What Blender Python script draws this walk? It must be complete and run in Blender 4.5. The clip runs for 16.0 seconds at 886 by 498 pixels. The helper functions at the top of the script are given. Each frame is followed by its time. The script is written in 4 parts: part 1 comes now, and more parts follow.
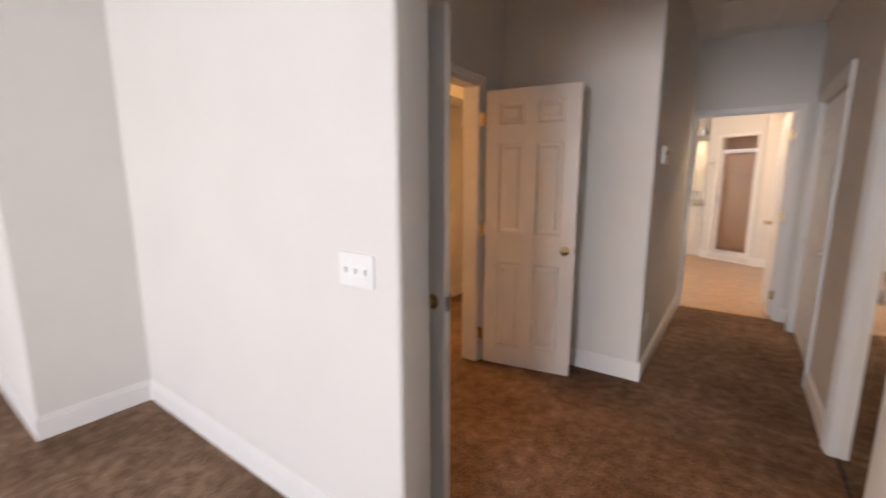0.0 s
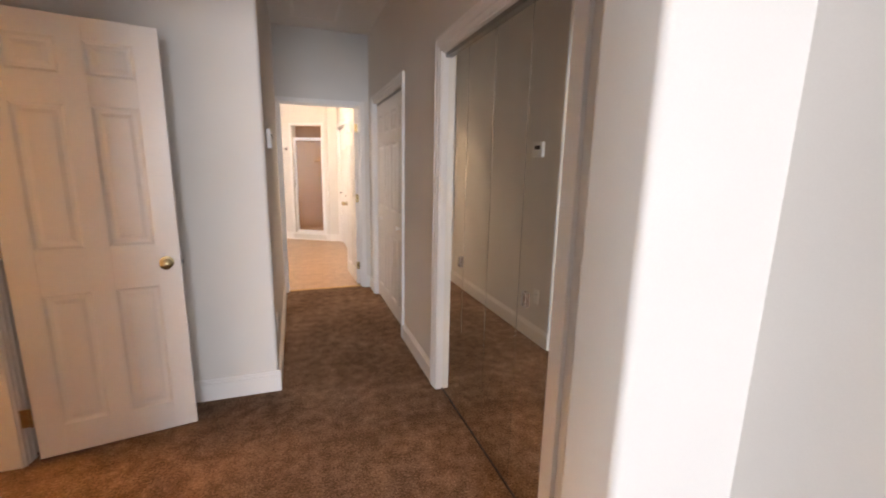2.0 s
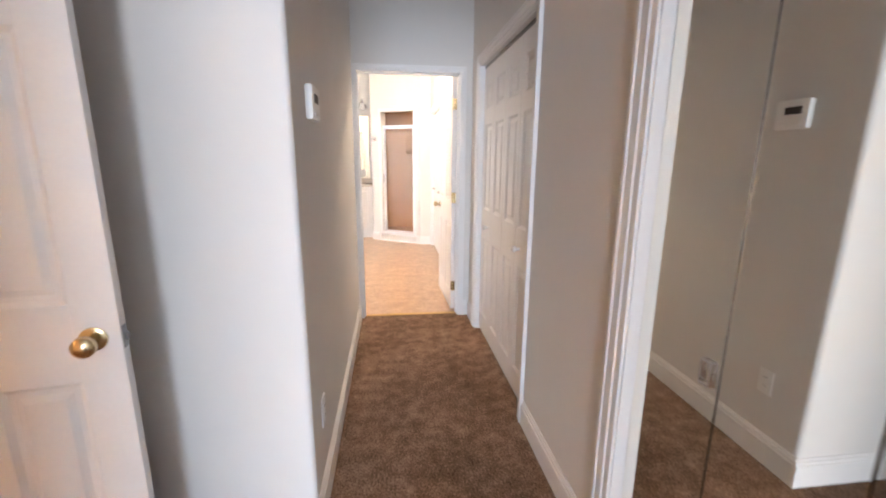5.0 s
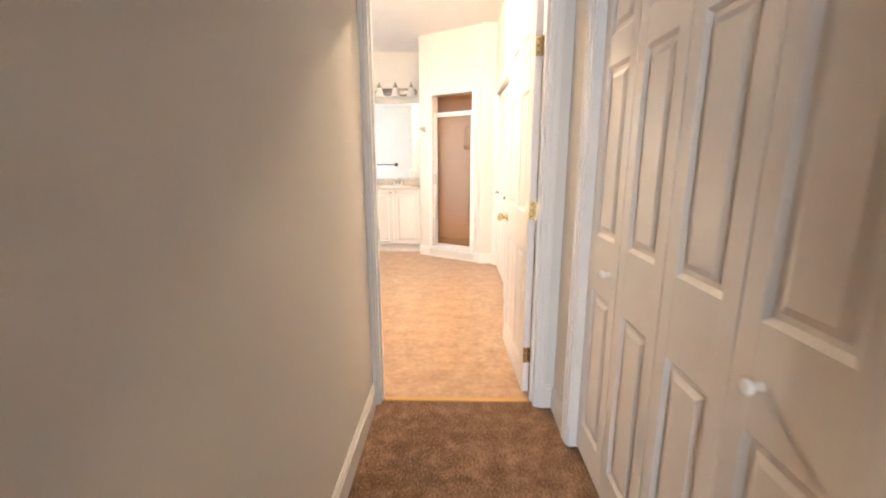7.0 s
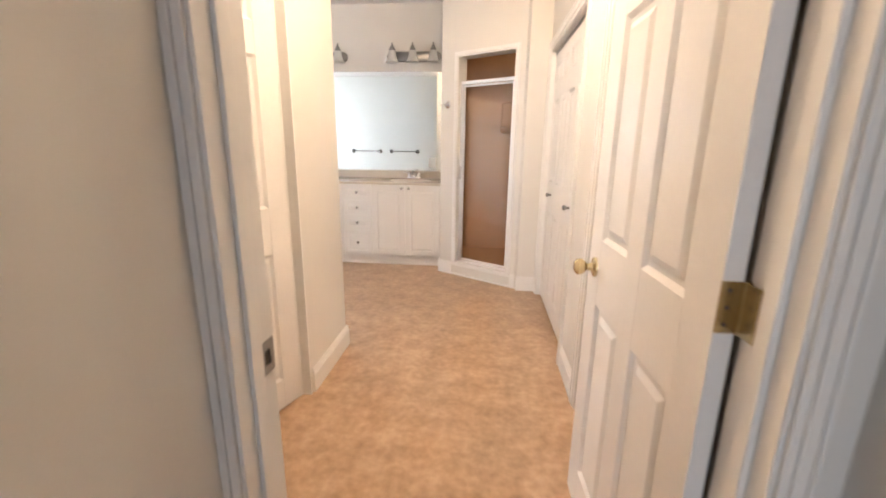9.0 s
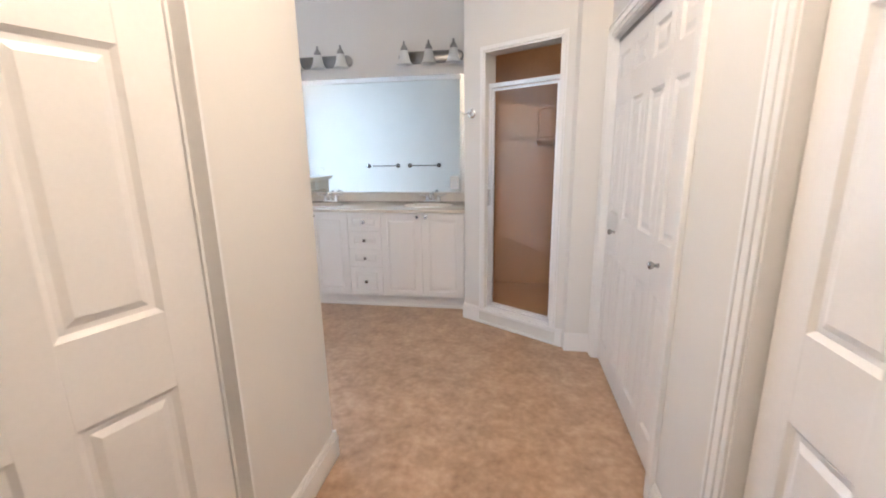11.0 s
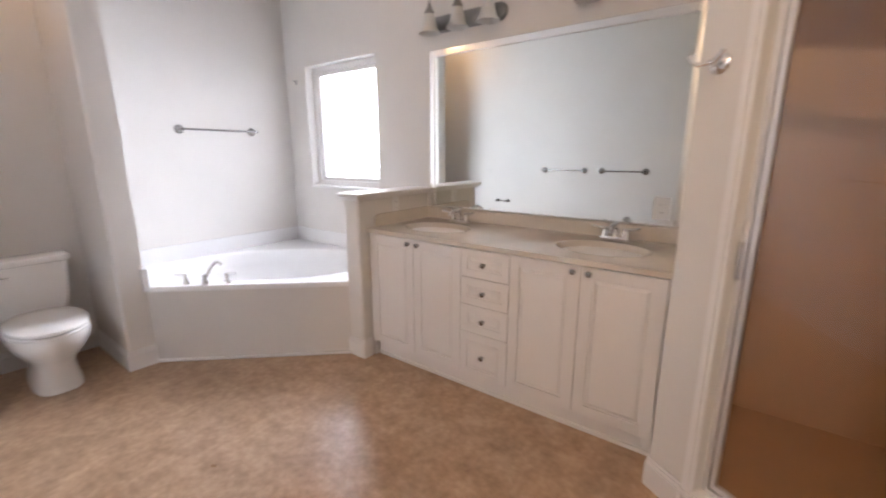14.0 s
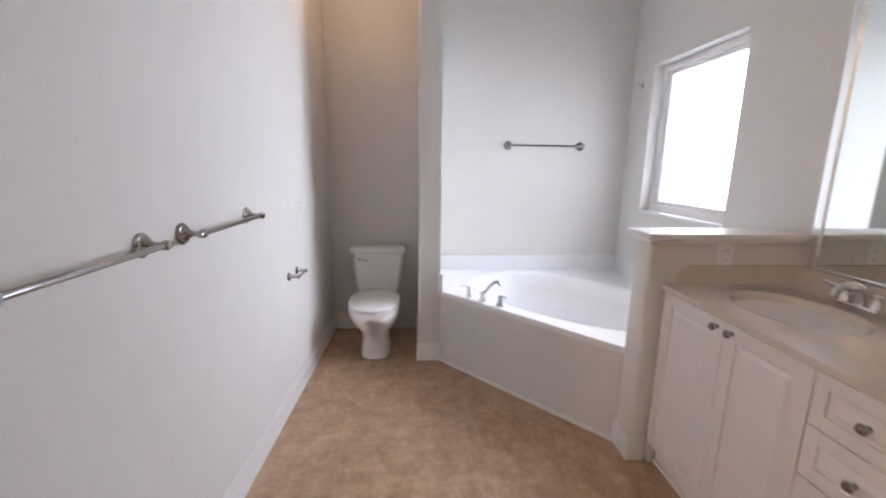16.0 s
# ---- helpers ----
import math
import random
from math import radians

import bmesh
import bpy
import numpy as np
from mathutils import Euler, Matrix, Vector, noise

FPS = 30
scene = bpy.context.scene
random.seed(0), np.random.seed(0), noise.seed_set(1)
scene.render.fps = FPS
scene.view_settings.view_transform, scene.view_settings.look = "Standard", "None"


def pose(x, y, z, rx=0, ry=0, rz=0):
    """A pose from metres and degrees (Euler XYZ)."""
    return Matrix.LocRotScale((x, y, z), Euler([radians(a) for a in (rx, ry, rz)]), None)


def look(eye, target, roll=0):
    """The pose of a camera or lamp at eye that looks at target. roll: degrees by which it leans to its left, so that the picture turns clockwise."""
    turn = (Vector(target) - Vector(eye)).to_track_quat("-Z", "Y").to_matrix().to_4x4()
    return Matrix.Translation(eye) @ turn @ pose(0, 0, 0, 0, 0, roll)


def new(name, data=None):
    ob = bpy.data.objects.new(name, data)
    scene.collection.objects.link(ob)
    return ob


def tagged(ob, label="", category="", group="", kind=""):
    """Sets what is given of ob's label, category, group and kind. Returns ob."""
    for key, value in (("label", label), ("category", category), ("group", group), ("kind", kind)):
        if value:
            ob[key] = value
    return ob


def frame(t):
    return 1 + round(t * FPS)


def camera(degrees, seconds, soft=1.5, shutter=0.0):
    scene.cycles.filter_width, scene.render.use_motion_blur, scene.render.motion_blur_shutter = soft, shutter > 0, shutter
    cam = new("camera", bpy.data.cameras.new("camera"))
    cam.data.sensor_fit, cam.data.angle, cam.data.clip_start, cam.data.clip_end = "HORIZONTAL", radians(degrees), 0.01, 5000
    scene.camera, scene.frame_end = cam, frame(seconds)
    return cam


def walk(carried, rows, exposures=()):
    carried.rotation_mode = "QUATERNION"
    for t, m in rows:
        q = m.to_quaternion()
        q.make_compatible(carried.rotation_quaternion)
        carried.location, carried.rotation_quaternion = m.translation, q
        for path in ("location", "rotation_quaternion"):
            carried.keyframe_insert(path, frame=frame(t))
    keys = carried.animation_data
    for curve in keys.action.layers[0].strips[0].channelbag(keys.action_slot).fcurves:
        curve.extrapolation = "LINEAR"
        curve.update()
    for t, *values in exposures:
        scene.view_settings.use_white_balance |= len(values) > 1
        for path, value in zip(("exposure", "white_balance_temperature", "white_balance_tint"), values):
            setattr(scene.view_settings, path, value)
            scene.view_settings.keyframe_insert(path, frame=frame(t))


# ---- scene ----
cam = camera(93.9, 16.0, soft=1.9, shutter=0.4)
PATH = [
    (0, (0.595, 0.313, 1.389), (-0.544, 1.923, 1.058), -0.0),
    (0.5, (0.471, 0.486, 1.388), (-0.132, 2.362, 1.047), 0.0),
    (1, (0.302, 0.623, 1.401), (0.229, 2.591, 1.053), 0.1),
    (1.5, (0.275, 0.671, 1.405), (0.633, 2.605, 1.041), 0.5),
    (2, (0.29, 0.699, 1.405), (0.953, 2.545, 1.017), 1.2),
    (2.5, (0.272, 0.81, 1.378), (1.072, 2.596, 0.967), 1.5),
    (3, (0.279, 1.074, 1.382), (1.131, 2.835, 0.965), 1.6),
    (3.5, (0.265, 1.28, 1.392), (1.048, 3.065, 0.946), 1.4),
    (4, (0.23, 1.477, 1.374), (0.866, 3.317, 0.917), 1.1),
    (4.5, (0.28, 1.688, 1.359), (0.714, 3.589, 0.912), 0.7),
    (5, (0.431, 1.973, 1.365), (0.673, 3.913, 0.939), 0.4),
    (5.2, (0.466, 2.082, 1.357), (0.636, 4.031, 0.94), 0.3),
    (7.5, (0.608, 3.865, 1.268), (0.5, 5.818, 0.85), 0.2),
    (8, (0.657, 4.254, 1.258), (0.480, 6.202, 0.841), 0.6),
    (8.5, (0.606, 4.581, 1.257), (0.445, 6.526, 0.825), 1.0),
    (9, (0.562, 4.884, 1.281), (0.373, 6.817, 0.804), 0.8),
    (11.5, (0.43, 5.997, 1.398), (0.107, 7.923, 0.965), -1.0),
    (12, (0.381, 6.296, 1.361), (0.082, 8.231, 0.955), -0.6),
    (12.5, (0.427, 6.595, 1.397), (0.072, 8.521, 0.989), -0.4),
    (13, (0.421, 6.805, 1.396), (-0.027, 8.71, 0.984), 0.2),
    (13.5, (0.366, 7.123, 1.416), (-0.384, 8.926, 0.986), -0.1),
    (14, (0.317, 7.36, 1.392), (-0.847, 8.924, 0.946), -0.1),
    (14.5, (0.357, 7.611, 1.407), (-1.175, 8.817, 0.959), 0.1),
    (15, (0.308, 7.771, 1.42), (-1.458, 8.604, 0.989), 0.3),
    (15.5, (0.16, 7.965, 1.437), (-1.737, 8.447, 1.029), 0.5),
    (16, (0.048, 8.121, 1.433), (-1.908, 8.244, 1.032), 0.8),
]
walk(cam, [(t, look(eye, target, roll)) for t, eye, target, roll in PATH],
     exposures=[(0.0, 0.68, 6900, 19), (1.0, 1.02, 6700, 19), (2.5, 1.15, 6800, 16), (3.5, 1.58, 6250, 14), (5.0, 1.68, 5900, 13), (7.5, 1.5, 6700, 13), (8.0, 1.2, 6700, 13), (9.0, 0.88, 6300, 13), (11.5, 0.52, 5200, 9), (12.5, 0.36, 4900, 8), (13.0, 0.1, 5500, 12), (13.5, 0.03, 6500, 20), (14.0, 0.1, 6450, 20), (14.5, 0.0, 6400, 19), (15.0, -0.15, 6350, 20), (16.0, -0.22, 6250, 19)])

# ---- world and light ----
world = bpy.data.worlds.new("World")
scene.world = world
world.use_nodes = True
wn = world.node_tree.nodes
sky = wn.new("ShaderNodeTexSky")
sky.sky_type, sky.sun_disc, sky.sun_elevation, sky.sun_rotation = "NISHITA", False, radians(38), radians(150)
world.node_tree.links.new(sky.outputs[0], wn["Background"].inputs[0])
wn["Background"].inputs[1].default_value = 0.15


def area(name, m, sx, sy, power, color):
    d = bpy.data.lights.new(name, "AREA")
    d.shape, d.size, d.size_y, d.energy, d.color = "RECTANGLE", sx, sy, power, color
    ob = new(name, d)
    ob.matrix_world = m
    return ob


def bulb(name, p, power, color, radius=0.06):
    d = bpy.data.lights.new(name, "POINT")
    d.energy, d.color, d.shadow_soft_size = power, color, radius
    ob = new(name, d)
    ob.location = p
    return ob


# daylight through the bedroom window behind the start and the bathroom window
area("bedroom_window_light", pose(-0.25, -5.16, 1.45, 90, 0, 0), 2.2, 1.5, 176, (0.84, 0.92, 1.0))
area("bath_window_light", pose(-2.69, 10.24, 1.80, -68, 0, 14), 1.1, 1.2, 56, (0.84, 0.92, 1.0)).data.spread = radians(125)
# warm ceiling lamps: walk-in closet, bathroom entry, toilet alcove
bulb("closet_lamp_light", (-1.75, 3.0, 2.45), 42, (1.0, 0.52, 0.18))
bulb("entry_lamp_light", (0.45, 6.60, 2.70), 53, (1.0, 0.74, 0.48))
bulb("alcove_lamp_light", (-2.95, 7.76, 2.76), 3.5, (1.0, 0.62, 0.32), 0.03)
# added fill with no known fixture: lifts the dark upper shower walls
bulb("shower_fill_light", (1.0, 9.35, 2.7), 1.8, (1.0, 0.72, 0.45), 0.05)

# ---- materials ----


def material(name, color, rough=0.6, metal=0.0, var=0.06, scale=6.0, fine=120.0, bump=0.05, dist=0.002, spec=0.5, mix=0.4):
    m = bpy.data.materials.new(name)
    m.use_nodes = True
    nt = m.node_tree
    b = nt.nodes["Principled BSDF"]
    b.inputs["Roughness"].default_value = rough
    b.inputs["Metallic"].default_value = metal
    b.inputs["Specular IOR Level"].default_value = spec
    tc = nt.nodes.new("ShaderNodeTexCoord")
    big = nt.nodes.new("ShaderNodeTexNoise")
    big.inputs["Scale"].default_value, big.inputs["Detail"].default_value = scale, 5
    small = nt.nodes.new("ShaderNodeTexNoise")
    small.inputs["Scale"].default_value, small.inputs["Detail"].default_value = fine, 3
    for n in (big, small):
        nt.links.new(tc.outputs["Object"], n.inputs["Vector"])
    add = nt.nodes.new("ShaderNodeMix")
    add.inputs[0].default_value = mix
    nt.links.new(big.outputs["Fac"], add.inputs[2])
    nt.links.new(small.outputs["Fac"], add.inputs[3])
    ramp = nt.nodes.new("ShaderNodeValToRGB")
    lo = [c * (1 - var) for c in color]
    hi = [min(1, c * (1 + var)) for c in color]
    ramp.color_ramp.elements[0].position, ramp.color_ramp.elements[0].color = 0.33, (*lo, 1)
    ramp.color_ramp.elements[1].position, ramp.color_ramp.elements[1].color = 0.67, (*hi, 1)
    nt.links.new(add.outputs[0], ramp.inputs[0])
    nt.links.new(ramp.outputs[0], b.inputs["Base Color"])
    bp = nt.nodes.new("ShaderNodeBump")
    bp.inputs["Strength"].default_value, bp.inputs["Distance"].default_value = bump, dist
    nt.links.new(small.outputs["Fac"], bp.inputs["Height"])
    nt.links.new(bp.outputs[0], b.inputs["Normal"])
    return m


WALL = material("wall_paint", (0.71, 0.69, 0.66), 0.75, var=0.025, scale=2.5, fine=260, bump=0.12, dist=0.001)
CEIL = material("ceiling_paint", (0.78, 0.77, 0.75), 0.85, var=0.02, scale=3, fine=180, bump=0.25, dist=0.002)
TRIM = material("trim_paint", (0.80, 0.79, 0.78), 0.38, var=0.02, scale=4, fine=60, bump=0.04)
DOORP = material("door_paint", (0.79, 0.77, 0.755), 0.35, var=0.025, scale=3, fine=90, bump=0.08, dist=0.001)


def weave(name, color, dark, light, rough, big, mid, fine, bump, dist, spec, weights):
    """A surface mottled at three scales: broad wear, patches and grain."""
    m = bpy.data.materials.new(name)
    m.use_nodes = True
    nt = m.node_tree
    b = nt.nodes["Principled BSDF"]
    b.inputs["Specular IOR Level"].default_value = spec
    tc = nt.nodes.new("ShaderNodeTexCoord")
    total, outs = None, []
    for scale, detail, warp, wt in ((big, 3, 0.0, weights[0]), (mid, 6, 0.25, weights[1]), (fine, 2, 0.0, weights[2])):
        n = nt.nodes.new("ShaderNodeTexNoise")
        n.inputs["Scale"].default_value, n.inputs["Detail"].default_value, n.inputs["Distortion"].default_value = scale, detail, warp
        nt.links.new(tc.outputs["Object"], n.inputs["Vector"])
        outs.append(n)
        mul = nt.nodes.new("ShaderNodeMath")
        mul.operation = "MULTIPLY_ADD"
        mul.inputs[1].default_value, mul.inputs[2].default_value = wt, 0.5 - 0.5 * sum(weights)
        nt.links.new(n.outputs["Fac"], mul.inputs[0])
        if total:
            mul.inputs[2].default_value = 0.0
            nt.links.new(total.outputs[0], mul.inputs[2])
        total = mul
    ramp = nt.nodes.new("ShaderNodeValToRGB")
    e = ramp.color_ramp.elements
    e[0].position, e[0].color = 0.2, (*dark, 1)
    e[1].position, e[1].color = 0.8, (*light, 1)
    k = e.new(0.5)
    k.color = (*color, 1)
    nt.links.new(total.outputs[0], ramp.inputs[0])
    nt.links.new(ramp.outputs[0], b.inputs["Base Color"])
    gloss = nt.nodes.new("ShaderNodeMapRange")
    gloss.inputs[3].default_value, gloss.inputs[4].default_value = rough[0], rough[1]
    nt.links.new(outs[1].outputs["Fac"], gloss.inputs[0])
    nt.links.new(gloss.outputs[0], b.inputs["Roughness"])
    bp = nt.nodes.new("ShaderNodeBump")
    bp.inputs["Strength"].default_value, bp.inputs["Distance"].default_value = bump, dist
    nt.links.new(outs[2].outputs["Fac"], bp.inputs["Height"])
    nt.links.new(bp.outputs[0], b.inputs["Normal"])
    return m


CARPET = weave("brown_carpet", (0.175, 0.108, 0.070), (0.060, 0.034, 0.020), (0.36, 0.245, 0.17), (0.9, 1.0), 1.8, 14, 110, 0.9, 0.006, 0.1, (0.5, 0.6, 1.05))
VINYL = weave("mottled_vinyl", (0.42, 0.278, 0.176), (0.30, 0.19, 0.115), (0.54, 0.375, 0.25), (0.24, 0.38), 2.4, 9, 28, 0.03, 0.0008, 0.5, (0.45, 0.9, 0.65))
BRASS = material("polished_brass", (0.62, 0.50, 0.29), 0.24, 1.0, var=0.05)
NICKEL = material("brushed_nickel", (0.30, 0.295, 0.29), 0.34, 1.0, var=0.06)
CHROME = material("chrome", (0.78, 0.78, 0.79), 0.10, 1.0, var=0.02)
SATIN = material("satin_chrome", (0.40, 0.395, 0.39), 0.18, 1.0, var=0.04)
STEEL = material("bright_aluminium", (0.88, 0.88, 0.89), 0.4, 1.0, var=0.03)
PORCELAIN = material("white_porcelain", (0.84, 0.83, 0.81), 0.12, var=0.012, bump=0.0)
ACRYL = material("white_acrylic", (0.83, 0.83, 0.83), 0.2, var=0.015, bump=0.0)
MARBLE = material("cultured_marble", (0.67, 0.61, 0.54), 0.14, var=0.05, scale=7, fine=40, bump=0.0)
CABINET = material("cabinet_foil", (0.80, 0.78, 0.765), 0.33, var=0.015, scale=3, fine=80, bump=0.03)
SHOWER = material("tan_shower_wall", (0.56, 0.35, 0.20), 0.3, var=0.06, scale=4, fine=60, bump=0.03)
PLASTIC = material("white_plastic", (0.80, 0.80, 0.79), 0.4, var=0.01, bump=0.0)
# dark small parts, and flat colour for the shade in holes, slots and gaps
DARK = material("dark_part_or_shade", (0.05, 0.045, 0.04), 0.7, var=0.1)
GLASSSHADE = material("frosted_glass", (0.66, 0.66, 0.64), 0.45, var=0.03, bump=0.02)


def mirror_material(name, color, rough):
    m = bpy.data.materials.new(name)
    m.use_nodes = True
    b = m.node_tree.nodes["Principled BSDF"]
    b.inputs["Base Color"].default_value = (*color, 1)
    b.inputs["Metallic"].default_value, b.inputs["Roughness"].default_value = 1.0, rough
    return m


MIRROR = mirror_material("silver_mirror", (0.80, 0.84, 0.82), 0.01)
MIRROR_OLD = mirror_material("closet_mirror", (0.94, 0.92, 0.85), 0.015)


def glass_material(name, color, rough):
    m = bpy.data.materials.new(name)
    m.use_nodes = True
    b = m.node_tree.nodes["Principled BSDF"]
    b.inputs["Base Color"].default_value = (*color, 1)
    b.inputs["Roughness"].default_value, b.inputs["IOR"].default_value = rough, 1.45
    b.inputs["Transmission Weight"].default_value = 1.0
    return m


GLASS = glass_material("shower_glass", (0.80, 0.72, 0.62), 0.0)
PANE = glass_material("window_glass", (0.97, 0.98, 0.98), 0.0)

# ---- mesh helpers ----


def box(bm, x0, y0, z0, x1, y1, z1, bevel=0.0):
    v = [bm.verts.new(p) for p in ((x0, y0, z0), (x1, y0, z0), (x1, y1, z0), (x0, y1, z0), (x0, y0, z1), (x1, y0, z1), (x1, y1, z1), (x0, y1, z1))]
    f = [bm.faces.new([v[i] for i in q]) for q in ((3, 2, 1, 0), (4, 5, 6, 7), (0, 1, 5, 4), (1, 2, 6, 5), (2, 3, 7, 6), (3, 0, 4, 7))]
    if bevel:
        edges = list({e for q in f for e in q.edges})
        bmesh.ops.bevel(bm, geom=edges, offset=bevel, segments=2, affect="EDGES", profile=0.6)


def rings(bm, loops, cap0=True, cap1=True):
    """Skin a list of closed loops of points."""
    vs = [[bm.verts.new(p) for p in lp] for lp in loops]
    n = len(vs[0])
    for a, b in zip(vs, vs[1:]):
        for i in range(n):
            bm.faces.new((a[i], a[(i + 1) % n], b[(i + 1) % n], b[i]))
    if cap0:
        bm.faces.new(vs[0][::-1])
    if cap1:
        bm.faces.new(vs[-1])
    return vs


def lathe(bm, profile, m, seg=20):
    """Turn (radius, height) pairs round the local z of pose m."""
    loops = [[m @ Vector((max(r, 1e-4) * math.cos(2 * math.pi * i / seg), max(r, 1e-4) * math.sin(2 * math.pi * i / seg), h)) for i in range(seg)] for r, h in profile]
    rings(bm, loops)


def tube(bm, pts, radius, seg=10):
    pts = [Vector(p) for p in pts]
    loops, side = [], None
    for i, p in enumerate(pts):
        d = (pts[min(i + 1, len(pts) - 1)] - pts[max(i - 1, 0)]).normalized()
        side = d.orthogonal().normalized() if side is None else (side - d * side.dot(d)).normalized()
        up = d.cross(side)
        r = radius[i] if isinstance(radius, (list, tuple)) else radius
        loops.append([p + r * (math.cos(2 * math.pi * k / seg) * side + math.sin(2 * math.pi * k / seg) * up) for k in range(seg)])
    rings(bm, loops)


def link(name, bm, mat, smooth=False):
    bmesh.ops.recalc_face_normals(bm, faces=bm.faces)
    me = bpy.data.meshes.new(name)
    bm.to_mesh(me)
    bm.free()
    me.materials.append(mat)
    if smooth:
        me.polygons.foreach_set("use_smooth", [True] * len(me.polygons))
        me.set_sharp_from_angle(angle=radians(40))
    return new(name, me)


def part(name, bm, mat, parent, label="", smooth=False):
    ob = link(name, bm, mat, smooth)
    ob.parent = parent
    if label:
        tagged(ob, label)
    return ob


def thing(name, m, label, category, group="", kind=""):
    ob = new(name)
    ob.empty_display_size = 0.1
    ob.matrix_world = m
    return tagged(ob, label, category, group, kind)


def boxes(name, mat, label, category, *bb, bevel=0.0):
    bm = bmesh.new()
    for b in bb:
        box(bm, *b, bevel=bevel)
    return tagged(link(name, bm, mat), label, category, kind="structure")


# ---- plan ----
HC, BC = 2.76, 2.82                      # ceilings of hall and bathroom
HL, HR = 0.142, 1.095                     # hall walls
END0, END1 = 5.44, 5.56                  # wall with the bathroom door
BR, BL = 1.06, -0.31                     # bathroom passage walls
TW, TB = 7.395, -3.46                     # towel wall, wall behind toilet and tub
VW = 9.89                                # vanity wall

boxes("floor", CARPET, "worn brown cut-pile carpet in bedroom and hall", "carpet", (-4.2, -5.3, -0.05, 2.2, 5.49, 0.0))
boxes("floor_bath", VINYL, "mottled tan sheet vinyl bathroom floor", "vinyl floor", (-3.7, 5.49, -0.05, 2.2, 10.1, 0.0))
boxes("threshold", material("threshold_brass", (0.55, 0.36, 0.14), 0.4, 0.8), "thin brass strip between carpet and vinyl", "threshold", (0.195, 5.475, 0.0, 0.990, 5.505, 0.006))
boxes("ceiling", CEIL, "matt white hall ceiling", "ceiling", (-4.2, -5.3, HC, 2.2, END0 + 0.06, HC + 0.1))
boxes("ceiling_bath", CEIL, "matt white bathroom ceiling", "ceiling", (-3.7, END0 + 0.06, BC, 2.2, 10.1, BC + 0.1))

OX0, OX1, OH = -0.24, 0.86, 2.12         # opening between bedroom and hall


def rounded(name, label, *pieces):
    """A wall of upright prisms: each piece is its z0, z1 and the plan's corners (x, y, corner radius)."""
    bm = bmesh.new()
    for z0, z1, pts in pieces:
        outline = []
        for k, (x, y, rad) in enumerate(pts):
            p = Vector((x, y))
            if not rad:
                outline.append(p)
                continue
            u = (Vector(pts[k - 1][:2]) - p).normalized()
            v = (Vector(pts[(k + 1) % len(pts)][:2]) - p).normalized()
            for q in range(7):
                a = math.pi / 2 * q / 6
                outline.append(p + rad * (u * (1 - math.sin(a)) + v * (1 - math.cos(a))))
        rings(bm, [[(p.x, p.y, z) for p in outline] for z in (z0, z1)])
    ob = link(name, bm, WALL, smooth=True)
    return tagged(ob, label, "wall", kind="structure")


BN = 0.019                               # bullnose of the outer wall corners
rounded("wall_bedroom", "pale grey painted wall with a wide plain opening",
        (0, OH, [(-2.5, 1.255, 0), (OX0, 1.255, BN), (OX0, 1.425, BN), (-2.5, 1.425, 0)]),
        (0, OH, [(OX1, 1.255, BN), (1.34, 1.255, 0), (1.34, 1.425, 0), (OX1, 1.425, BN)]),
        (OH, HC, [(-2.5, 1.255, 0), (1.34, 1.255, 0), (1.34, 1.425, 0), (-2.5, 1.425, 0)]))
boxes("wall_bedroom_left", WALL, "pale grey painted wall with an outer corner", "wall", (-2.5, 0.72, 0, -2.36, 1.255, HC), (-4.2, 0.72, 0, -2.5, 0.84, HC), (-4.2, -5.3, 0, -4.08, 0.72, HC))
boxes("wall_bedroom_right", WALL, "pale grey painted bedroom side wall", "wall", (1.21, -5.3, 0, 1.34, 1.255, HC))
boxes("wall_bedroom_back", WALL, "pale grey painted wall around a bedroom window", "wall",
      (-4.08, -5.3, 0, -2.1, -5.18, HC), (0.9, -5.3, 0, 1.21, -5.18, HC), (-2.1, -5.3, 0, 0.9, -5.18, 0.65), (-2.1, -5.3, 2.25, 0.9, -5.18, HC))
DX, DY0, DY1, DH = -0.95, 1.65, 2.93, 2.04   # double door opening
boxes("wall_foyer_left", WALL, "warm grey wall around a double door opening", "wall",
      (DX - 0.12, 1.425, 0, DX, DY0, HC), (DX - 0.12, DY1, 0, DX, 3.30, HC), (DX - 0.12, DY0, DH, DX, DY1, HC))
rounded("wall_foyer_end", "pale grey painted wall beside the hall", (0, HC, [(DX - 0.12, 3.30, 0), (HL, 3.30, BN), (HL, 3.42, 0), (DX - 0.12, 3.42, 0)]))
boxes("wall_hall_left", WALL, "warm grey painted hall wall", "wall", (HL - 0.12, 3.42, 0, HL, END0, HC))
MY0, MY1, MH = 1.82, 3.01, 2.03          # mirror closet opening
FY0, FY1, FH = 3.92, 5.13, 2.03          # hall bifold opening
boxes("wall_hall_right", WALL, "warm grey hall wall with two closet openings", "wall",
      (HR, 1.425, 0, HR + 0.12, MY0, HC), (HR, MY1, 0, HR + 0.12, FY0, HC), (HR, FY1, 0, HR + 0.12, END0, HC),
      (HR, MY0, MH, HR + 0.12, MY1, HC), (HR, FY0, FH, HR + 0.12, FY1, HC))
boxes("wall_closets", WALL, "plain closet walls behind the hall", "wall", (1.9, 1.3, 0, 2.0, 5.5, HC), (HR + 0.12, 3.4, 0, 1.9, 3.5, HC), (HR + 0.12, 1.3, 0, 1.9, 1.42, HC))
BX0, BX1, BH = 0.170, 1.0, 2.035       # bathroom door opening
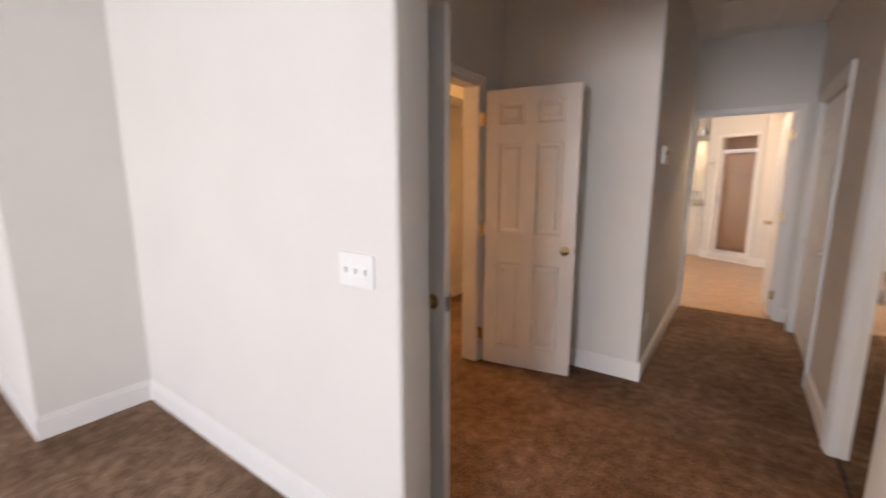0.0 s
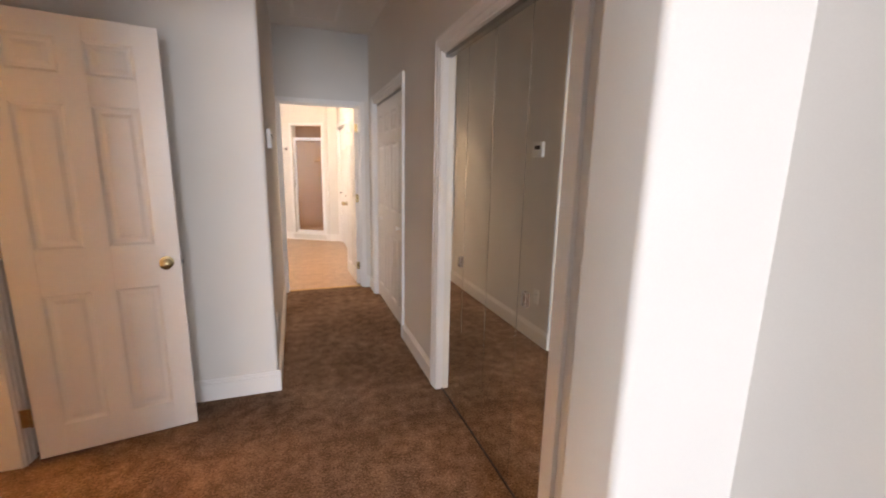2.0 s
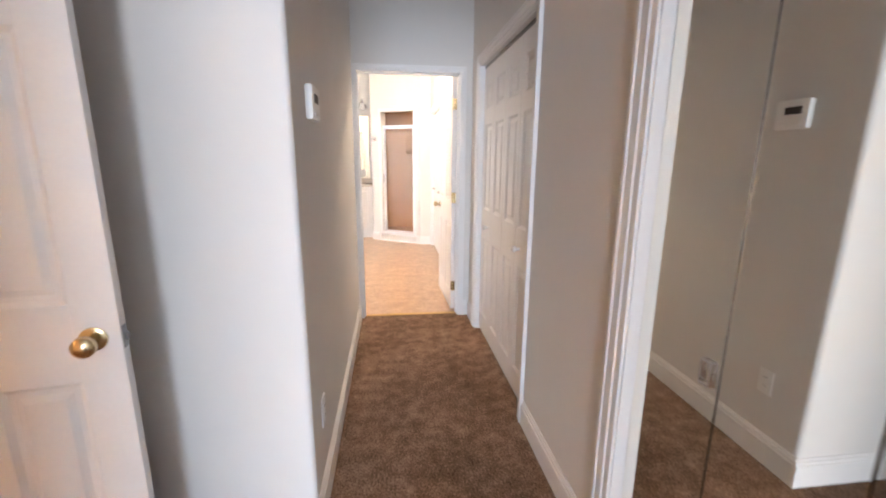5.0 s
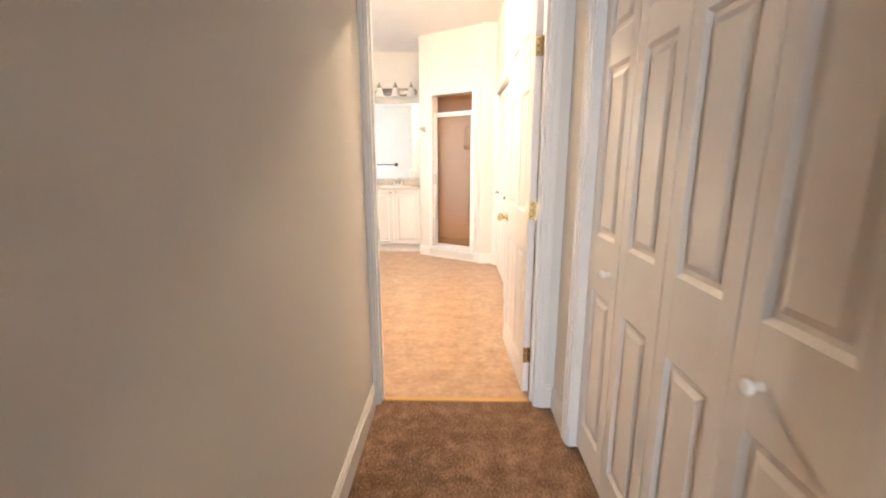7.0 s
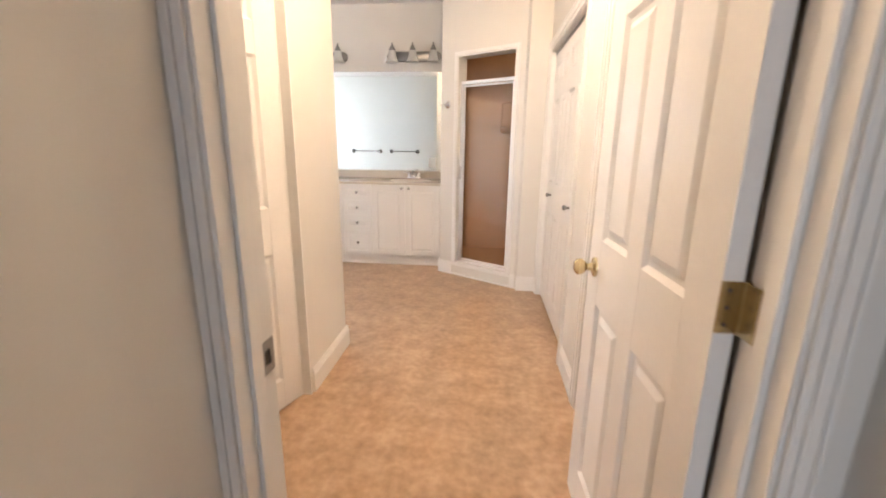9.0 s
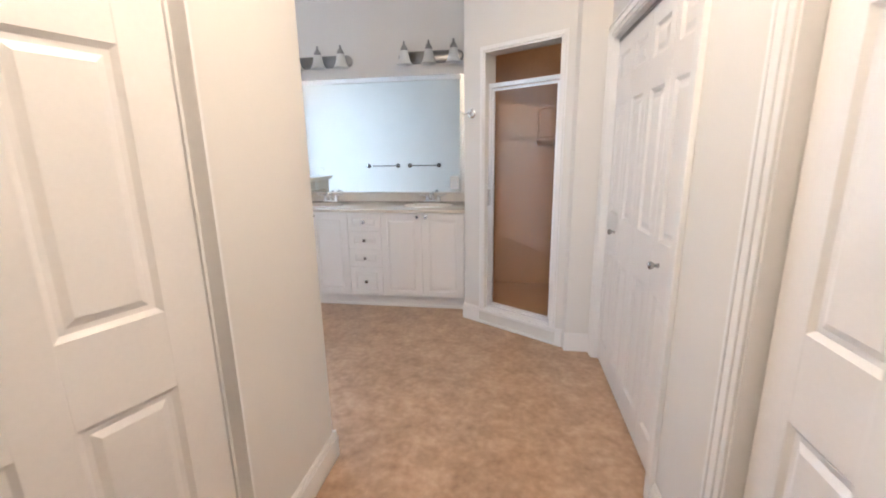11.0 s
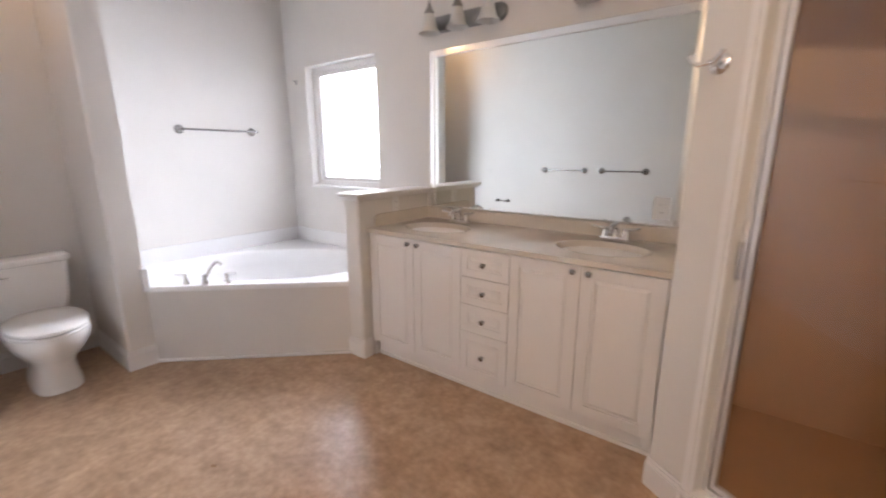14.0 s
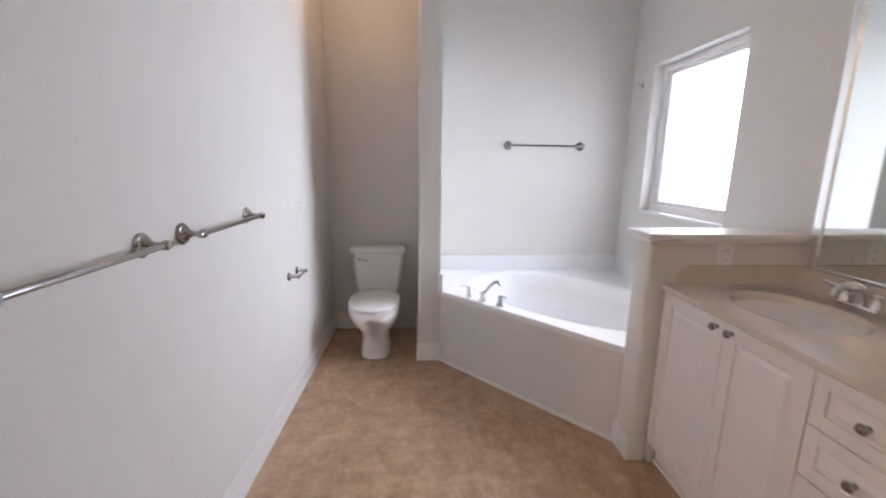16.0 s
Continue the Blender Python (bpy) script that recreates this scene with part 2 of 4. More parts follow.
# the left piece runs on unseen to -2.4 to keep the side room dark
boxes("wall_bath_door", WALL, "grey painted wall around the bathroom doorway", "wall",
      (-2.4, END0, 0, BX0, END1, BC), (BX1, END0, 0, 2.0, END1, BC), (BX0, END0, BH, BX1, END1, BC))
boxes("wall_closet_room", WALL, "cream walls of the lamplit walk-in closet", "wall",
      (-2.22, 1.425, 0, -2.10, 5.0, HC), (-2.10, 4.9, 0, HL - 0.12, 5.0, HC), (-2.10, 1.425, 0, DX - 0.12, 1.5, HC))
CY0, CY1, CH = 7.30, 8.50, 2.03          # bathroom bifold opening
boxes("wall_bath_right", WALL, "cream bathroom wall with a closet opening", "wall",
      (BR, END1, 0, BR + 0.12, 6.03, BC), (BR, 6.79, 0, BR + 0.12, CY0, BC), (BR, 6.03, 2.035, BR + 0.12, 6.79, BC), (BR, CY1, 0, BR + 0.12, 8.585, BC), (BR, CY0, CH, BR + 0.12, CY1, BC), (1.9, END1, 0, 2.0, 10.05, BC))
LY0, LY1, LH = 5.95, 6.76, 2.04          # side door of the bathroom
# the last box is an unseen added wall that shuts light out of the side room
boxes("wall_bath_left", WALL, "cream painted wall around a side door, plus an unseen closing wall", "wall",
      (BL - 0.12, END1, 0, BL, LY0, BC), (BL - 0.12, LY1, 0, BL, 7.20, BC), (BL - 0.12, LY0, LH, BL, LY1, BC), (-2.4, END1, 0, -2.28, TW - 0.12, BC))
TW0 = 7.335                              # the towel wall runs a little askew, from here to TW
TWA = math.degrees(math.atan2(TW - TW0, TB - BL))
rounded("wall_towel", "pale grey bathroom wall carrying towel bars",
        (0, BC, [(BL, TW0, BN), (TB - 0.12, TW, 0), (TB - 0.12, 7.265, 0), (BL - 0.12, 7.265, 0), (BL - 0.12, 7.20, 0), (BL, 7.20, 0)]))


def on_towel_wall(x, z):
    return pose(x, TW0 + (TW - TW0) * (x - BL) / (TB - BL), z, 0, 0, TWA - 180)


boxes("wall_toilet", WALL, "pale grey wall behind toilet and tub", "wall", (TB - 0.12, TW, 0, TB, VW, BC))
rounded("wall_alcove", "pale grey wing wall between toilet and tub", (0, BC, [(TB, 8.13, 0), (-2.82, 8.13, BN), (-2.82, 8.284, 0), (TB, 8.284, 0)]))
WX0, WX1, WZ0, WZ1 = -3.15, -2.237, 1.10, 2.18
boxes("wall_vanity", WALL, "pale grey wall with window and vanity", "wall",
      (TB - 0.12, VW, 0, WX0, VW + 0.14, BC), (WX1, VW, 0, 1.9, VW + 0.14, BC), (WX0, VW, 0, WX1, VW + 0.14, WZ0), (WX0, VW, WZ1, WX1, VW + 0.14, BC))
# shower: a wall set askew, from beside the vanity to the closet wall
SA, SB = Vector((0.115, 9.105, 0)), Vector((1.0, 8.555, 0))
SD = (SB - SA).normalized()
SN = Vector((-SD.y, SD.x, 0))
SM = Matrix(((SD.x, SN.x, 0, SA.x), (SD.y, SN.y, 0, SA.y), (0, 0, 1, 0), (0, 0, 0, 1)))
S0, S1, SZ0, SZ1 = 0.20, 0.79, 0.13, 2.09
SE = 0.885                               # where the angled wall turns towards the closet
boxes("wall_vanity_side", WALL, "pale grey wall at the vanity's end", "wall", (0.115, 9.18, 0, 0.215, VW, BC))
ob = boxes("wall_shower", WALL, "pale grey angled wall around a shower opening", "wall",
           (0, 0, 0, S0, 0.13, BC), (S1, 0, 0, SE, 0.13, BC), (S0, 0, 0, S1, 0.13, SZ0), (S0, 0, SZ1, S1, 0.13, BC))
ob.matrix_world = SM
sc = SM @ Vector((SE, 0, 0))
bm = bmesh.new()
rings(bm, [[(sc.x, sc.y, z), (sc.x + 0.02, 8.585, z), (BR + 0.12, 8.585, z), (BR + 0.12, 8.70, z), (sc.x + 0.068, sc.y + 0.11, z)] for z in (0.0, BC)])
tagged(link("wall_shower_end", bm, WALL), "pale grey return wall between shower and closet", "wall", kind="structure")
boxes("wall_shower_lining", SHOWER, "tan shower surround panels", "shower wall",
      (0.225, 9.25, 0, 0.235, 9.87, 2.6), (0.235, 9.86, 0, 1.88, 9.875, 2.6), (1.87, 8.62, 0, 1.885, 9.86, 2.6), (1.2, 8.60, 0, 1.87, 8.615, 2.6))
bm = bmesh.new()
rings(bm, [[(0.235, 9.185, z), (1.07, 8.665, z), (1.87, 8.62, z), (1.87, 9.86, z), (0.235, 9.86, z)] for z in (0.0, 0.09)])
tagged(link("floor_shower", bm, SHOWER), "tan moulded shower pan", "shower pan", kind="structure")
rounded("wall_half", "pale grey half wall between tub and vanity", (0, 1.12, [(-1.845, 9.17, 0), (-1.715, 9.17, BN), (-1.715, VW, 0), (-1.845, VW, 0)]))
# bright overcast sky seen through the bathroom window
bm = bmesh.new()
box(bm, -16.0, 13.0, -4.0, 3.5, 13.05, 7.0)
glow = bpy.data.materials.new("overcast_sky")
glow.use_nodes = True
gb = glow.node_tree.nodes["Principled BSDF"]
gb.inputs["Base Color"].default_value = (0, 0, 0, 1)
gb.inputs["Emission Color"].default_value, gb.inputs["Emission Strength"].default_value = (0.88, 0.94, 1.0, 1), 5.0
tagged(link("backdrop", bm, glow), "bright overcast sky outside the window", "sky", kind="structure")

# ---- trim ----


def baseboard(runs, label="white moulded baseboard along the wall"):
    """Runs (x0, y0, x1, y1, nx, ny): along a wall face whose normal is n."""
    for x0, y0, x1, y1, nx, ny in runs:
        bm = bmesh.new()
        for t, z0, z1 in ((0.015, 0.0, 0.105), (0.011, 0.105, 0.122), (0.006, 0.122, 0.135)):
            box(bm, min(x0, x1, x0 + nx * t, x1 + nx * t), min(y0, y1, y0 + ny * t, y1 + ny * t), z0,
                max(x0, x1, x0 + nx * t, x1 + nx * t), max(y0, y1, y0 + ny * t, y1 + ny * t), z1, bevel=0.002)
        tagged(link("baseboard", bm, TRIM), label, "baseboard", kind="structure")


baseboard([(-2.36, 1.255, OX0, 1.255, 0, -1), (OX1, 1.255, 1.21, 1.255, 0, -1), (-2.36, 0.72, -2.36, 1.24, 1, 0), (-4.0, 0.72, -2.345, 0.72, 0, -1),
           (1.21, -5.1, 1.21, 1.24, -1, 0), (DX, 3.30, HL + 0.015, 3.30, 0, -1), (HL, 3.30, HL, 5.42, 1, 0), (HR, 3.10, HR, 3.85, -1, 0),
           (HR, 5.20, HR, 5.42, -1, 0), (1.045, END0, HR - 0.015, END0, 0, -1), (HR, 1.425, HR, 1.75, -1, 0), (-2.10, 1.5, -2.10, 4.9, 1, 0),
           (-2.085, 4.9, 0.04, 4.9, 0, -1), (BL, 6.78, BL, TW0 + 0.012, 1, 0), (TB, TW + 0.015, TB, 8.115, 1, 0),
           (TB, 8.13, -2.805, 8.13, 0, -1), (-2.82, 8.13, -2.82, 8.285, 1, 0), (-1.86, 9.17, -1.70, 9.17, 0, -1), (-1.715, 9.17, -1.715, 9.245, 1, 0),
           (BR, 6.865, BR, 7.22, -1, 0), (0.115, 9.12, 0.115, 9.28, -1, 0), (sc.x + 0.012, 8.585, BR - 0.02, 8.585, 0, -1)])
bm = bmesh.new()
for t, z0, z1 in ((0.015, 0.0, 0.105), (0.011, 0.105, 0.122), (0.006, 0.122, 0.135)):
    box(bm, 0.0, 0, z0, BL - TB + 0.01, t, z1, bevel=0.002)
ob = tagged(link("baseboard", bm, TRIM), "white moulded baseboard under the towel bars", "baseboard", kind="structure")
ob.matrix_world = pose(TB, TW, 0, 0, 0, TWA - 180)
# the angled shower wall's base, in its own direction
for a, b in ((-0.012, S0 - 0.05), (S1 + 0.05, SE + 0.006)):
    bm = bmesh.new()
    for t, z0, z1 in ((0.015, 0.0, 0.105), (0.011, 0.105, 0.122), (0.006, 0.122, 0.135)):
        box(bm, a, -t, z0, b, 0, z1, bevel=0.002)
    ob = tagged(link("baseboard", bm, TRIM), "white moulded baseboard on the angled wall", "baseboard", kind="structure")
    ob.matrix_world = SM
bm = bmesh.new()
box(bm, S0 - 0.05, -0.016, 0.0, S1 + 0.05, 0, 0.020, bevel=0.005)
tagged(link("trim_shower_base", bm, TRIM), "white quarter round under the shower curb", "trim", kind="structure").matrix_world = SM
# flat band and rounded bead round the shower opening, with a sloped sill on the curb
bm = bmesh.new()
for o, p, t in ((0.0, 0.014, 0.010), (0.014, 0.036, 0.016), (0.036, 0.046, 0.008)):
    box(bm, S0 - p, -t, SZ0 - 0.005, S0 - o, 0.0, SZ1 + p, bevel=0.003)
    box(bm, S1 + o, -t, SZ0 - 0.005, S1 + p, 0.0, SZ1 + p, bevel=0.003)
    box(bm, S0 - o, -t, SZ1 + o, S1 + o, 0.0, SZ1 + p, bevel=0.003)
tagged(link("trim_shower", bm, TRIM), "narrow white moulding round the shower opening", "trim", kind="structure").matrix_world = SM
bm = bmesh.new()
box(bm, S0 - 0.046, -0.020, SZ0 - 0.030, S1 + 0.046, 0.0, SZ0 - 0.006, bevel=0.006)
box(bm, S0 + 0.001, -0.012, SZ0 - 0.004, S1 - 0.001, 0.130, SZ0 + 0.004, bevel=0.002)
tagged(link("trim_shower_sill", bm, TRIM), "white sill on the shower curb", "trim", kind="structure").matrix_world = SM
# quarter round along the tub apron
TA, TD = Vector((-2.82, 8.285, 0)), Vector((-1.846, 9.17, 0))
tdir = (TD - TA).normalized()
tnor = Vector((tdir.y, -tdir.x, 0))
TM = Matrix(((tdir.x, tnor.x, 0, TA.x), (tdir.y, tnor.y, 0, TA.y), (0, 0, 1, 0), (0, 0, 0, 1)))
TL = (TD - TA).length
bm = bmesh.new()
box(bm, 0.0, 0.0, 0.0, TL, 0.018, 0.022, bevel=0.007)
tagged(link("trim_tub", bm, TRIM), "white quarter round along the tub apron", "trim", kind="structure").matrix_world = TM


def casing(m, w, h, label, cw=0.065, depth=0.12, jamb=True, left=True, right=True, back=False):
    """Door trim: local x across the opening from 0 to w, local y out of the wall towards the viewer, wall face at 0."""
    bm = bmesh.new()
    sides = [(1, 0.0)] + ([(-1, -depth)] if back else [])
    for s, face in sides:
        for a, b, t in ((0.0, 0.35, 0.011), (0.35, 0.8, 0.016), (0.8, 1.0, 0.020)):
            ya, yb = sorted((face, face + s * t))
            e0, e1 = a * cw, b * cw
            if left:
                box(bm, -e1, ya, 0, -e0, yb, h + e1, bevel=0.002)
            if right:
                box(bm, w + e0, ya, 0, w + e1, yb, h + e1, bevel=0.002)
            box(bm, -e0 if left else 0, ya, h + e0, w + e0 if right else w, yb, h + e1, bevel=0.002)
    if jamb:
        t = 0.008
        box(bm, 0, -depth, 0, t, 0.003, h, bevel=0.001)
        box(bm, w - t, -depth, 0, w, 0.003, h, bevel=0.001)
        box(bm, t, -depth, h - t, w - t, 0.003, h, bevel=0.001)
    ob = tagged(link("trim", bm, TRIM), label, "door casing", kind="structure")
    ob.matrix_world = m
    return ob


def facing(x, y, yaw):
    return pose(x, y, 0, 0, 0, yaw)


# local y is the outward normal: yaw 180 faces -y, yaw 90 faces -x, yaw -90 faces +x
casing(facing(BX1, END0, 180), BX1 - BX0, BH, "white moulded casing of the bathroom doorway", cw=0.043)
casing(facing(BX0, END1, 0), BX1 - BX0, BH, "white moulded casing inside the bathroom", cw=0.055, jamb=False)
casing(facing(HR, MY0, 90), MY1 - MY0, MH, "white moulded casing of the mirror closet", cw=0.08)
casing(facing(HR, FY0, 90), FY1 - FY0, FH, "white moulded casing of the hall closet", cw=0.065)
casing(facing(BR, CY0, 90), CY1 - CY0, CH, "white moulded casing of the bathroom closet", cw=0.075)
casing(facing(BR, 6.03, 90), 0.76, 2.035, "white moulded casing behind the open bathroom door", cw=0.07)
casing(facing(DX, DY1, -90), DY1 - DY0, DH, "white moulded casing of the double door", cw=0.065)

boxes("trim_stop", TRIM, "door stop strips in the bathroom jamb", "door stop",
      (BX0 + 0.008, 5.478, 0, BX0 + 0.016, 5.512, BH - 0.02), (BX1 - 0.020, 5.478, 0, BX1 - 0.008, 5.512, BH - 0.02), (BX0 + 0.020, 5.478, BH - 0.02, BX1 - 0.020, 5.512, BH - 0.008), bevel=0.002)

# ---- doors ----


def frustum(bm, x0, z0, x1, z1, y0, y1, inset):
    """A raised field that rises from y0 to y1 and tapers by inset."""
    rings(bm, [[(x0, y0, z0), (x1, y0, z0), (x1, y0, z1), (x0, y0, z1)],
               [(x0 + inset, y1, z0 + inset), (x1 - inset, y1, z0 + inset), (x1 - inset, y1, z1 - inset), (x0 + inset, y1, z1 - inset)]])


def leaf(name, m, w, h, th, cols, rows, label, category, mat, group="", kind="", parent=None):
    """A moulded panel leaf: local x from the hinge, y through the thickness, centred, z up."""
    bm = bmesh.new()
    xs = [0.0] + [v for c in cols for v in c] + [w]
    for a, b in zip(xs[::2], xs[1::2]):
        box(bm, a, -th / 2, 0, b, th / 2, h, bevel=0.002)
    zs = [0.0] + [v for r in rows for v in r] + [h]
    for c0, c1 in cols:
        for a, b in zip(zs[::2], zs[1::2]):
            box(bm, c0, -th / 2 + 0.0004, a, c1, th / 2 - 0.0004, b)
    d = link(name, bm, mat)
    d.matrix_world = m
    if parent:
        d.parent = parent
    else:
        tagged(d, label, category, group, kind)
    for c0, c1 in cols:
        for r0, r1 in rows:
            bm = bmesh.new()
            q = th / 2
            box(bm, c0, -q + 0.011, r0, c1, q - 0.011, r1)
            for s in (-1, 1):
                # sloped moulding round the edge, then a raised field
                for k in ((c0, r0, c1, r0), (c1, r0, c1, r1), (c1, r1, c0, r1), (c0, r1, c0, r0)):
                    ax, az, bx, bz = k
                    dx, dz = (0.013 if ax == bx == c0 else -0.013 if ax == bx else 0), (0.013 if az == bz == r0 else -0.013 if az == bz else 0)
                    ex, ez = (0.013 if az == bz else 0), (0.013 if ax == bx else 0)
                    sx, sz = (1 if bx > ax else -1), (1 if bz > az else -1)
                    v = [bm.verts.new(p) for p in ((ax, s * (q - 0.001), az), (bx, s * (q - 0.001), bz), (bx + dx - ex * sx, s * (q - 0.0105), bz + dz - ez * sz), (ax + dx + ex * sx, s * (q - 0.0105), az + dz + ez * sz))]
                    bm.faces.new(v)
                frustum(bm, c0 + 0.026, r0 + 0.026, c1 - 0.026, r1 - 0.026, s * (q - 0.011), s * (q - 0.003), 0.018)
            part("panel", bm, mat, d)
    return d


def knob(parent, x, z, th, mat, r=0.027, both=True, label="round brass knob"):
    for s in ((1, -1) if both else (1,)):
        bm = bmesh.new()
        m = pose(x, s * th / 2, z, -90 * s, 0, 0)
        k = r / 0.027
        e = 0.032 * k if r > 0.02 else 0.010
        lathe(bm, [(0.0, 0.0), (e, 0.0), (e * 0.97, 0.006 * k), (0.013 * k, 0.011), (0.011 * k, 0.028 * k), (0.020 * k, 0.034 * k), (0.027 * k, 0.046 * k), (0.026 * k, 0.058 * k), (0.016 * k, 0.066 * k), (0.0, 0.067 * k)], m)
        part("knob", bm, mat, parent, label, smooth=True)


def hinges(parent, th, side, zs=(0.22, 1.02, 1.80)):
    for z in zs:
        bm = bmesh.new()
        tube(bm, [(-0.006, side * (th / 2 + 0.004), z - 0.046), (-0.006, side * (th / 2 + 0.004), z + 0.046)], 0.007)
        box(bm, -0.0025, -th / 2, z - 0.045, 0.0, th / 2, z + 0.045)
        box(bm, -0.045, side * (th / 2 - 0.002), z - 0.045, -0.008, side * (th / 2 + 0.0005), z + 0.045)
        h = part("hinge", bm, BRASS, parent, "brass butt hinge", smooth=True)
        for k in (-0.03, 0.0, 0.03):
            bm = bmesh.new()
            lathe(bm, [(0.0, 0.0), (0.004, 0.0), (0.003, 0.0015), (0.0, 0.0015)], pose(-0.0025, 0.004, z + k, 0, -90, 0), 8)
            part("screw", bm, DARK, h)


ROWS6 = ((0.15, 0.785), (0.995, 1.625), (1.75, 1.895))
W = 0.64
for m, lab, s in ((pose(-0.90, 2.965, 0.012, 0, 0, 10.3), "white six-panel closet door standing open against the wall", -1),
                  (pose(-0.935, 1.635, 0.012, 0, 0, -3), "white six-panel closet door swung open behind the wall", 1)):
    d = leaf("door_1", m, W, 1.985, 0.035, ((0.10, 0.275), (0.365, 0.54)), ROWS6, lab, "door", DOORP, "closet double doors", kind="structure")
    knob(d, W - 0.06, 0.90, 0.035, BRASS)
    hinges(d, 0.035, s)
    bm = bmesh.new()
    box(bm, W, -0.012, 0.865, W + 0.002, 0.012, 0.925)
    box(bm, W + 0.002, -0.006, 0.885, W + 0.010, 0.006, 0.905, bevel=0.002)
    part("latch_plate", bm, NICKEL, d)
d = leaf("door_2", pose(0.968, 5.566, 0.012, 0, 0, 92), 0.715, 2.015, 0.035, ((0.105, 0.31), (0.405, 0.61)), ROWS6, "white six-panel bathroom door standing open", "door", DOORP, kind="structure")
knob(d, 0.65, 0.90, 0.035, BRASS)
hinges(d, 0.035, -1)
d = leaf("door_3", pose(BL - 0.055, LY1 - 0.03, 0.012, 0, 0, -110), 0.76, 2.015, 0.035, ((0.11, 0.33), (0.43, 0.65)), ROWS6, "white six-panel side door standing ajar", "door", DOORP, kind="structure")
knob(d, 0.70, 0.90, 0.035, BRASS)
bm = bmesh.new()
for b in ((BL - 0.12, LY0, 0, BL + 0.002, LY0 + 0.01, LH), (BL - 0.12, LY1 - 0.01, 0, BL + 0.002, LY1, LH), (BL - 0.12, LY0 + 0.01, LH - 0.01, BL + 0.002, LY1 - 0.01, LH),
          (BL - 0.055, LY1 - 0.02, 0, BL - 0.045, LY1 - 0.01, LH - 0.01)):
    box(bm, *b)
tagged(link("trim_side_door", bm, TRIM), "painted jamb of the side door", "door jamb", kind="structure")
d = leaf("door_4", pose(BR + 0.06, 6.042, 0.012, 0, 0, 90), 0.736, 2.01, 0.035, ((0.105, 0.318), (0.418, 0.631)), ROWS6, "white six-panel linen door, shut behind the open door", "door", DOORP, kind="structure")
# strike plate on the bathroom door's latch side
sp = thing("strike_plate", pose(BX0 + 0.008, 5.535, 0.905), "small nickel strike plate on the door jamb", "strike plate")
bm = bmesh.new()
for b in ((0, -0.022, -0.032, 0.0025, -0.010, 0.032), (0, 0.010, -0.032, 0.0025, 0.022, 0.032), (0, -0.010, 0.014, 0.0025, 0.010, 0.032), (0, -0.010, -0.032, 0.0025, 0.010, -0.014)):
    box(bm, *b)
part("plate", bm, NICKEL, sp)
# no real hole: a flat dark patch paints the shade inside it
bm = bmesh.new()
box(bm, 0, -0.010, -0.014, 0.0006, 0.010, 0.014)
part("latch_hole_shade", bm, DARK, sp)


def bifold(x, y0, y1, h, rows, knobs, label, knob_mat):
    n = 4
    w = (y1 - y0 - 0.016) / n - 0.004
    t = thing("bifold_door", pose(x, y0, 0, 0, 0, 90), label, "closet door")
    for i in range(n):
        d = leaf("bifold_leaf", pose(0.01 + i * (w + 0.004), 0, 0.02), w, h - 0.05, 0.028, ((0.055, w - 0.055),), rows, "", "", DOORP, parent=t)
        if i in knobs:
            knob(d, w - 0.085 if i == 0 else 0.065, knobs[i], 0.028, knob_mat, 0.017, both=False, label="small round knob")
    bm = bmesh.new()
    box(bm, 0.008, -0.016, h - 0.028, y1 - y0 - 0.008, 0.016, h - 0.009)
    part("track_or_gap_shade", bm, NICKEL, t)


bifold(HR + 0.045, FY0, FY1, FH, ((0.14, 0.755), (0.975, 1.59), (1.69, 1.87)), {0: 0.86, 3: 0.86}, "white four-leaf panelled bifold hall closet door", PORCELAIN)
bifold(BR + 0.045, CY0, CY1, CH, ((0.145, 0.77), (1.0, 1.635), (1.765, 1.90)), {0: 0.905, 3: 0.905}, "white four-leaf panelled bifold bathroom closet door", SATIN)

# mirrored closet leaves
mw = (MY1 - MY0 - 0.016) / 4
md = thing("mirror_door", pose(HR + 0.036, MY0 + 0.008, 0, 0, 0, 90), "four-leaf mirrored closet door with chrome pulls", "mirror door")
for i in range(4):
    bm = bmesh.new()
    box(bm, i * mw + 0.002, -0.004, 0.014, (i + 1) * mw - 0.002, 0.002, MH - 0.032, bevel=0.0012)
    g = part("mirror_leaf", bm, MIRROR_OLD, md)
    bm = bmesh.new()
    box(bm, i * mw + 0.0015, -0.016, 0.012, (i + 1) * mw - 0.0015, -0.004, MH - 0.03)
    part("backing", bm, DARK, g)
    if i in (0, 3):
        bm = bmesh.new()
        cx = mw - 0.06 if i == 0 else 3 * mw + 0.035
        for b in ((cx - 0.016, 0.002, 0.87, cx - 0.012, 0.012, 0.93), (cx + 0.012, 0.002, 0.87, cx + 0.016, 0.012, 0.93), (cx - 0.012, 0.008, 0.926, cx + 0.012, 0.012, 0.93), (cx - 0.012, 0.008, 0.87, cx + 0.012, 0.012, 0.874)):
            box(bm, *b, bevel=0.001)
        part("pull", bm, CHROME, g, "square chrome finger pull")
bm = bmesh.new()
box(bm, 0.0, -0.02, MH - 0.03, MY1 - MY0 - 0.016, 0.02, MH - 0.009)
part("track_or_gap_shade", bm, NICKEL, md)
# no rail at the floor: this dark strip paints the shaded gap under the leaves
bm = bmesh.new()
box(bm, 0.0, -0.02, 0.0, MY1 - MY0 - 0.016, 0.004, 0.008)
part("track_or_gap_shade", bm, DARK, md)

